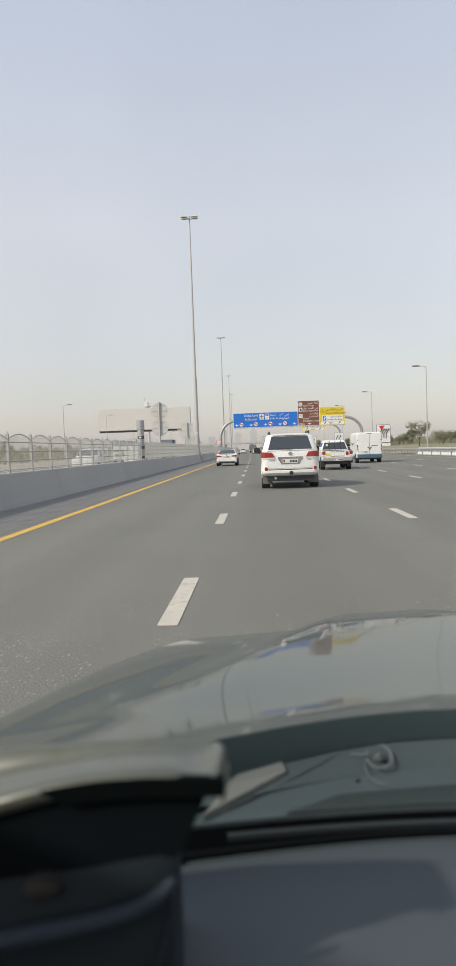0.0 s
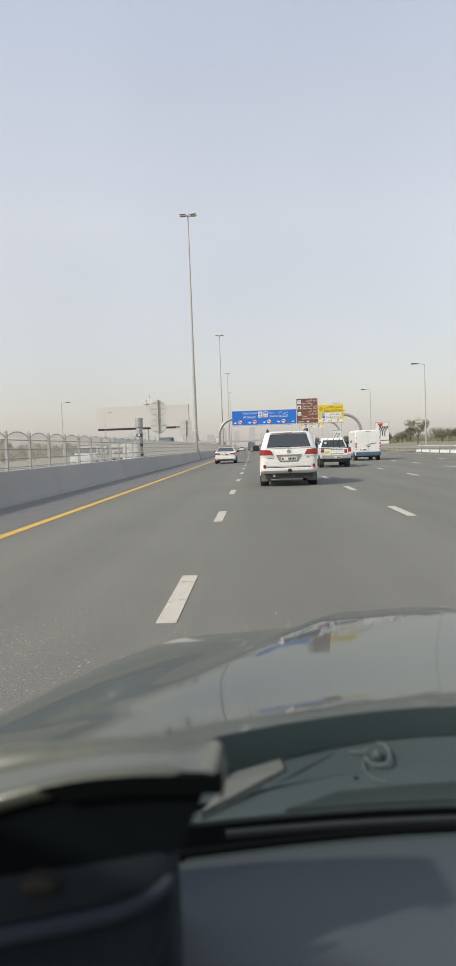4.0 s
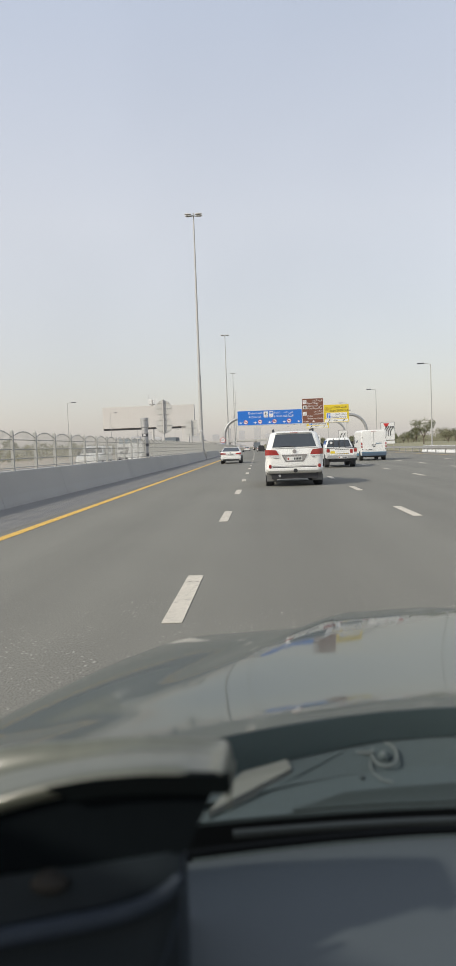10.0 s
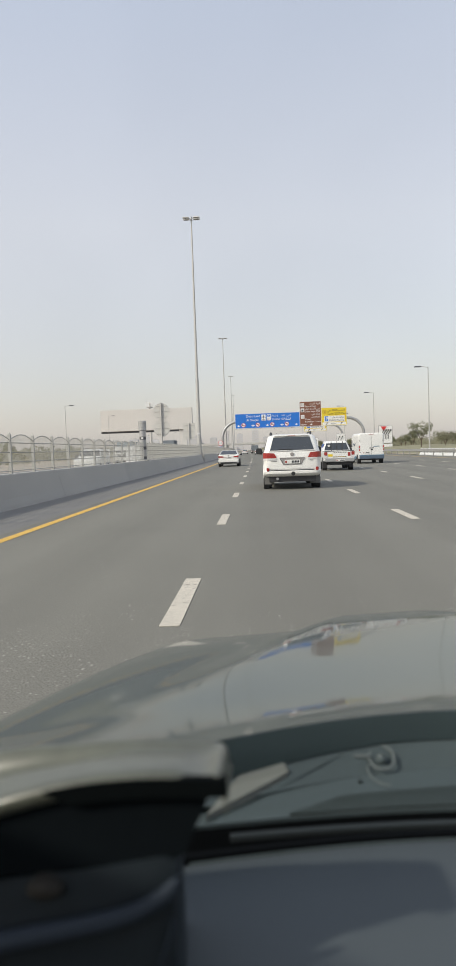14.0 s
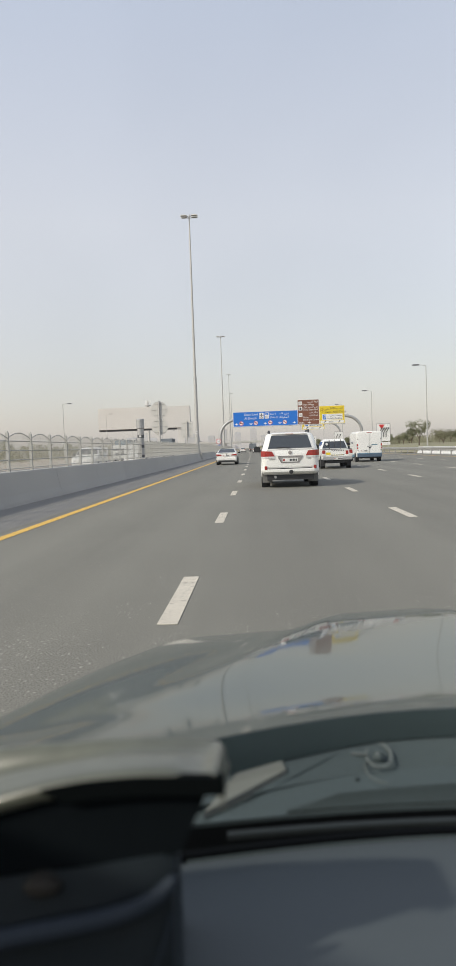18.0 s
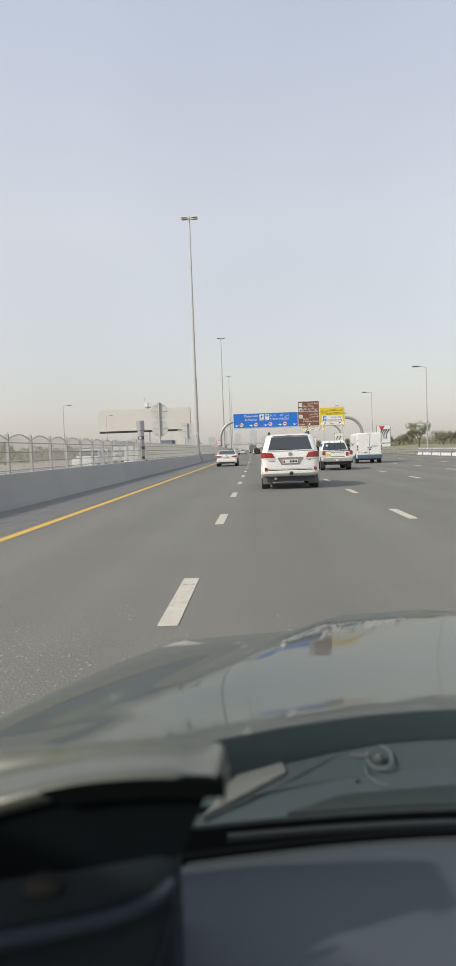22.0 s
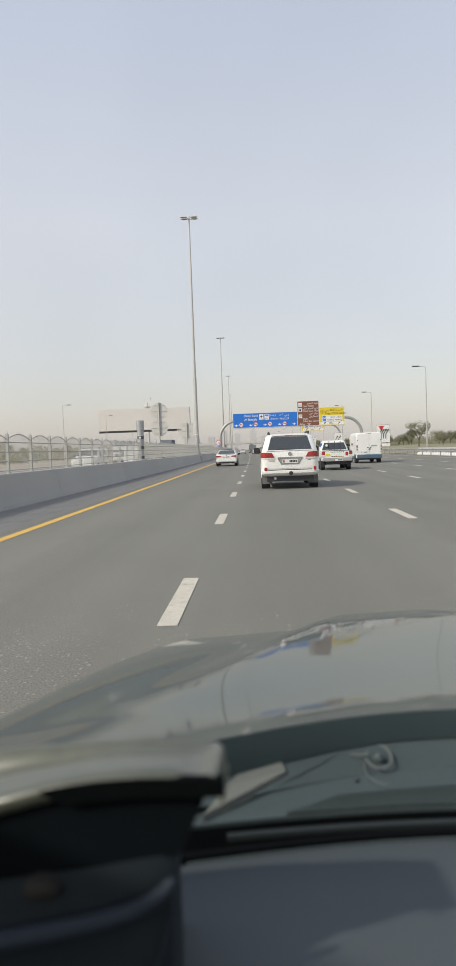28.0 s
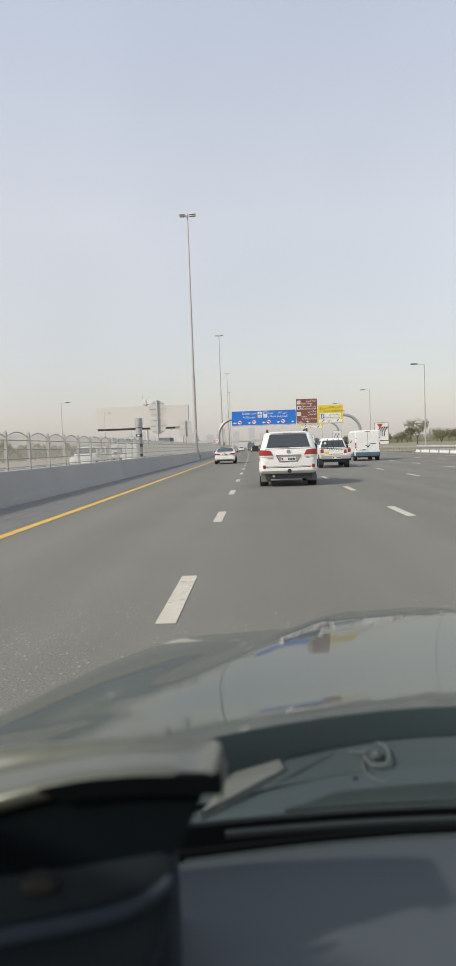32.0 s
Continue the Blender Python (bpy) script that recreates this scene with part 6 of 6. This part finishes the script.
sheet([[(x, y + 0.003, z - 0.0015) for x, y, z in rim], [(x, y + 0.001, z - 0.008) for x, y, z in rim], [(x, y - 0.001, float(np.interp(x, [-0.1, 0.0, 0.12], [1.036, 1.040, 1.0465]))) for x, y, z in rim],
       [(x, y + 0.016, float(np.interp(x, [-0.1, 0.0, 0.12], [1.032, 1.036, 1.040]))) for x, y, z in rim]], M["trough"], own, "bonnet_flange", "flange behind the bonnet, coloured dark as the gap's shade", 0.003)
foot = [(x, y, float(np.interp(x, [-0.1, 0.0, 0.12], [1.036, 1.040, 1.0465]))) for x, y, z in rim]
sheet([[(x, y + 0.001, z + 0.001) for x, y, z in foot], [(x, y - 0.004, z - 0.006) for x, y, z in foot], [(x, y - 0.012, z - 0.016) for x, y, z in foot], [(x, y - 0.022, 1.016) for x, y, z in foot]], M["cowl"], own, "scuttle_upstand", "grey plastic upstand under the flange", 0.002)
sheet([cross(0.905, 1.041, 0.98), cross(0.885, 1.0285, 0.90), cross(0.86, 1.020, 0.80), cross(0.81, 1.009, 0.52), cross(0.778, 1.003, 0.38)], M["cowl"], own, "scuttle_panel", "grey plastic scuttle panel")
seal = sheet([cross(0.781, 1.0035, 0.38), cross(0.779, 0.975, 0.38), cross(0.742, 0.970, 0.44), cross(0.738, 1.001, 0.46)], M["seal"], own, "windscreen_seal", "black glass edge and rubber seal")
sheet([cross(0.758, 0.996, 0.325, -0.045), cross(0.752, 1.003, 0.325, -0.045), cross(0.746, 1.002, 0.325, -0.045)], M["strip"], own, "demister_strip", "dark grey strip along the glass edge")


def on_scuttle(x, f):
    """A point on the scuttle panel: f = 0 at its far edge, 1 at the glass."""
    u2 = (x - XM) ** 2
    g = u2 / (1 + 1.5 * u2)
    y = 0.905 + (0.778 - 0.905) * f
    p = Vector((x, y - (0.98 + (0.38 - 0.98) * f) * g, 1.0295 + (1.003 - 1.0295) * f + 0.002))
    up = max(0.0, min(1.0, (0.62 - f) / 0.3))              # raised on the upstand
    return p + up * Vector((-0.015 * x, -0.013, 0.006 + 0.1 * max(0.0, 0.33 - f)))


# raised wedge, seam and a round cap on the scuttle
bm = bm_new()
rim_pts = [on_scuttle(x, f) for x, f in ((-0.072, 0.95), (-0.048, 0.48), (-0.022, 0.26), (0.012, 0.24), (0.022, 0.40))]
a = [bm.verts.new(p + Vector((0, 0, 0.006))) for p in rim_pts]
b = [bm.verts.new(p - Vector((0, 0, 0.004))) for p in rim_pts]
bm.faces.new(a)
for k in range(5):
    bm.faces.new((a[k], b[k], b[(k + 1) % 5], a[(k + 1) % 5]))
bmesh.ops.recalc_face_normals(bm, faces=bm.faces)
part("pale_wedge", bm, M["cowl_light"], own, "pale wedge-shaped panel")
part("seam", tube([on_scuttle(-0.072, 0.98), on_scuttle(0.0, 0.62), on_scuttle(0.088, 0.26)], 0.0007, 5), M["trough"], own)
c = on_scuttle(0.137, 0.33)
ringv = [c + Vector((0.0150 * math.cos(t), 0.013 * math.sin(t), 0.004 + 0.009 * math.sin(t))) for t in [2 * math.pi * k / 20 for k in range(21)]]
cap = part("cap_ring", tube(ringv, 0.0015, 6), M["cowl_rim"], own, "round grey cap with a pale rim")
part("cap_core", tube([c + Vector((0, 0, 0.000)), c + Vector((0, 0.001, 0.004))], [0.0075, 0.0065], 14), M["cowl"], cap)
part("cap_stud", tube([c + Vector((-0.001, 0.001, 0.004)), c + Vector((-0.001, 0.001, 0.0065))], [0.0035, 0.0025], 10), M["cowl_rim"], cap)
part("cap_bracket", tube([on_scuttle(x, f) for x, f in ((0.119, 0.36), (0.117, 0.47), (0.120, 0.57), (0.128, 0.66), (0.140, 0.71))], 0.0009, 6), M["cowl_rim"], own)
part("screw_hole", tube([on_scuttle(0.105, 0.60) - Vector((0, 0, 0.002)), on_scuttle(0.105, 0.60) + Vector((0, 0, 0.0006))], 0.0022, 10), M["strip"], own)
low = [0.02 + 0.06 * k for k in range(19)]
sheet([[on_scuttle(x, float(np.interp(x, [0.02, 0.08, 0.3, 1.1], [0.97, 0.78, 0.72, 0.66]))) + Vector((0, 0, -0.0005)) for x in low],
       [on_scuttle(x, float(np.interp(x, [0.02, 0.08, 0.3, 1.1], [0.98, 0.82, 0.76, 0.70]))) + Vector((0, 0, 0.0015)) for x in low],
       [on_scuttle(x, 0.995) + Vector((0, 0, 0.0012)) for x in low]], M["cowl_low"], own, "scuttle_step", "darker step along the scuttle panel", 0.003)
part("cap_tab", tube([c + Vector((-0.034, -0.002, 0.007)), c + Vector((-0.015, -0.002, 0.006))], 0.0016, 6), M["cowl_rim"], cap)

# dashboard top
def dash_pt(x, f):
    """f = 0 at the glass, 1 at the edge nearest to the seats."""
    u2 = (x - XM) ** 2
    y = 0.731 - (0.46 - 0.40 * f) * u2 / (1 + 1.5 * u2) - 0.43 * f
    return Vector((x, y, 0.9925 + 0.085 * f - 0.035 * f * f))


sheet([[dash_pt(-0.115 + 1.215 * k / 36, f / 12) for k in range(37)] for f in range(13)] +
      [[dash_pt(-0.115 + 1.215 * k / 36, 1.0) + Vector((0, -0.03 - 0.02 * j, -0.03 - 0.14 * j)) for k in range(37)] for j in range(3)],
      M["dash_pale"], own, "dashboard", "grey grained dashboard top", 0.01)
sheet([[dash_pt(-0.60 + 0.483 * k / 12, f / 10) for k in range(13)] for f in range(3)], M["dash_pale"], own, "dashboard_end", "", 0.01)
part("dash_edge_trim", tube([dash_pt(-0.085 + 0.03 * k, 0.0) + Vector((0, 0.001, 0.001)) for k in range(38)], 0.0011, 6), M["cowl"], own)

# instrument binnacle: satin visor with a dished top and a raised rim, lip and recess blackened as shade, housing below
def lip_z(x):
    """Height of the visor's front edge along its length."""
    return eased(x, [-0.60, -0.30, -0.18, -0.15, -0.12, -0.086, -0.033], [1.058, 1.141, 1.180, 1.1876, 1.1925, 1.1947, 1.1939], 0.012)


def visor_top(x, y):
    """The visor's top: level in front, a groove, then a rim that runs along the back and round the end."""
    back, end = 0.545 - y, (-0.0300 - x) * 1.6
    k = 0.016
    d = max(0.0, min(back, end) - max(0.0, k - abs(back - end)) ** 2 / (4 * k))
    deep = float(np.interp(x, [-0.25, -0.16, -0.11, -0.04], [0.020, 0.016, 0.008, 0.006]))
    rim = eased(d, [0, 0.002, 0.006, 0.011, 0.016], [-0.030, -0.009, -0.002, 0.0, 0.0], 0.002)
    groove = eased(d, [0.009, 0.021, 0.030, 0.055], [0, 1, 0.8, 0], 0.004)
    roll = float(np.interp(y, [0.4545, 0.4555, 0.458, 0.463, 0.47], [-0.004, -0.0018, -0.0006, 0, 0]))
    tilt = float(np.interp(x, [-0.30, -0.214, -0.184, -0.155, -0.115, -0.041], [0.020, 0.012, 0.005, -0.003, -0.007, -0.012]))
    return lip_z(x) + rim - deep * groove + roll + 0.0015 + tilt * max(0.0, y - 0.465) / 0.08


xs = [-0.60, -0.50, -0.40, -0.33] + [-0.28 + 0.008 * k for k in range(30)] + [-0.042, -0.038, -0.0355, -0.0335, -0.032, -0.0308, -0.0300]
ys = [0.4545, 0.4555, 0.458, 0.463] + [0.468 + 0.0055 * k for k in range(14)] + [0.5425, 0.5445, 0.545]
vs = [(x, y, visor_top(x, y)) for x in xs for y in ys]
n = len(ys)
fs = [(i * n + j, i * n + n + j, i * n + n + j + 1, i * n + j + 1) for i in range(len(xs) - 1) for j in range(n - 1)]
# front face below the edge, and the closed end
for x in xs:
    z = lip_z(x)
    vs += [(x, 0.4545, z - 0.003), (x, 0.4555, z - 0.009), (x, 0.460, z - 0.0125), (x, 0.540, z - 0.030)]
m0 = len(xs) * n
for i in range(len(xs) - 1):
    a, b = m0 + 4 * i, m0 + 4 * i + 4
    fs.append((i * n, a, b, i * n + n))
    fs += [(a + j, a + j + 1, b + j + 1, b + j) for j in range(3)]
e = len(xs) - 1
fs.append(tuple(e * n + j for j in range(n)) + tuple(m0 + 4 * e + j for j in (3, 2, 1, 0)))
visor = raw("binnacle_visor", vs, fs, M["visor"], own, smooth=True)
visor["label"] = "satin dark visor of the instrument binnacle"
lip = []
for x in [-0.153 + 0.006 * k for k in range(20)] + [-0.0292]:
    z, f = lip_z(x), min(1.0, (x + 0.156) / 0.02)
    lip.append([(x, 0.4535, z - 0.0012), (x, 0.460, z - 0.0012), (x, 0.460, z - 0.0012 - 0.0135 * f), (x, 0.4545, z - 0.0012 - 0.0128 * f)])
part("visor_lip", loft(lip), M["lip"], own, "matt lip along the visor, blackened for its shade", True)
# flat near-black plate that paints the shade of the hollow under the visor
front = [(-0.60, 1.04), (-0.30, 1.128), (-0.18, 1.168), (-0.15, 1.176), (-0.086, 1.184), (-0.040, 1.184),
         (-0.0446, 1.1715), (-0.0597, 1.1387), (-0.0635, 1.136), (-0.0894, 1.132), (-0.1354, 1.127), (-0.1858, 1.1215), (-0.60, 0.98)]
part("recess", slab(front, 0.4615, 0.49), M["dark"], own, "black plate for the shaded recess under the visor")
rows = []
for k in range(9):
    d = 0.010 * math.sin(math.pi * k / 8)
    ring = []
    for x, y in ((-0.60, 0.457), (-0.35, 0.457), (-0.18, 0.457), (-0.11, 0.4575), (-0.08, 0.459), (-0.067, 0.463), (-0.0632, 0.472), (-0.075, 0.57), (-0.60, 0.57)):
        top = float(np.interp(x, [-0.60, -0.1858, -0.1354, -0.0635], [1.05, 1.123, 1.1285, 1.1375]))
        ring.append((x, y - d * (y < 0.47), 0.90 + (top - 0.90) * k / 8))
    rows.append(ring)
hz = part("cluster_housing", loft(rows), M["cluster"], own, "dark glossy housing below the visor", True)


def arc(name, xs, zs, y, radii, material, label):
    """A rounded bead along a smooth line on the housing's face."""
    t = np.linspace(0, len(xs) - 1, 26)
    idx = list(range(len(xs)))
    pts = [(eased(v, idx, xs, 0.7), y, eased(v, idx, zs, 0.7)) for v in t]
    part(name, tube(pts, [float(np.interp(v, [0, len(xs) - 2, len(xs) - 1], radii)) for v in t], 10), material, hz, label, True)


arc("trim_arc", [-0.40, -0.181, -0.132, -0.093, -0.070, -0.063], [1.040, 1.088, 1.0967, 1.1053, 1.119, 1.131], 0.4465, [0.0075, 0.0055, 0.003], M["cluster_trim"], "curved blue-grey trim")
arc("edge_bead", [-0.0665, -0.070, -0.0775, -0.095], [1.104, 1.088, 1.069, 1.035], 0.448, [0.0012, 0.0012, 0.0012], M["cluster_trim"], "thin grey bead")
# raised brown oval that paints the beige reflection on the housing
part("button", loft([[(-0.154 + r * 0.013 * math.cos(t), y, 1.1195 + r * 0.0065 * math.sin(t)) for t in [2 * math.pi * k / 18 for k in range(18)]] for y, r in ((0.465, 1.0), (0.452, 1.0), (0.449, 0.85), (0.4475, 0.6), (0.447, 0.2))]), M["button"], hz, "brownish oval in place of a reflection on the housing", True)

# windscreen
gl = sheet([[(XC + w * k / 6, y - c * (w * k / 6) ** 2, z) for k in range(-6, 7)]
            for w, y, z, c in ((0.88, 0.79, 1.004, 0.24), (0.84, 0.60, 1.245, 0.20), (0.79, 0.31, 1.47, 0.16), (0.72, -0.12, 1.650, 0.10))],
           M["screen"], own, "windscreen", "clear windscreen", 0.004)
gl.visible_shadow = False


# ---- lane dashes, piece by piece ----
DASH, CYCLE = 2.1, 7.7
dash_bm = box(-0.085, 0.085, 0, DASH, 0.0, 0.0045)
dash_me = bpy.data.meshes.new("dash")
dash_bm.to_mesh(dash_me)
dash_bm.free()
dash_me.materials.append(M["white_line"])
for j, x in enumerate(LINES):
    for k in range(-2, 52):
        y = 5.6 + CYCLE * k
        ob = new("dash", dash_me)
        ob.matrix_basis = pose(x + bend(y), y, 0.002)
        ob.parent = road
vs, fs = [], []
for x in LINES:
    for k in range(52, 105):
        y = 5.6 + CYCLE * k
        a, b = strip(x - 0.09, x + 0.09, 0.006, y, y + DASH, 5)
        n = len(vs)
        vs += a
        fs += [tuple(q + n for q in f) for f in b]
far_dashes = raw("far_dashes", vs, fs, M["white_line"], road)
far_dashes["kind"] = "stuff"
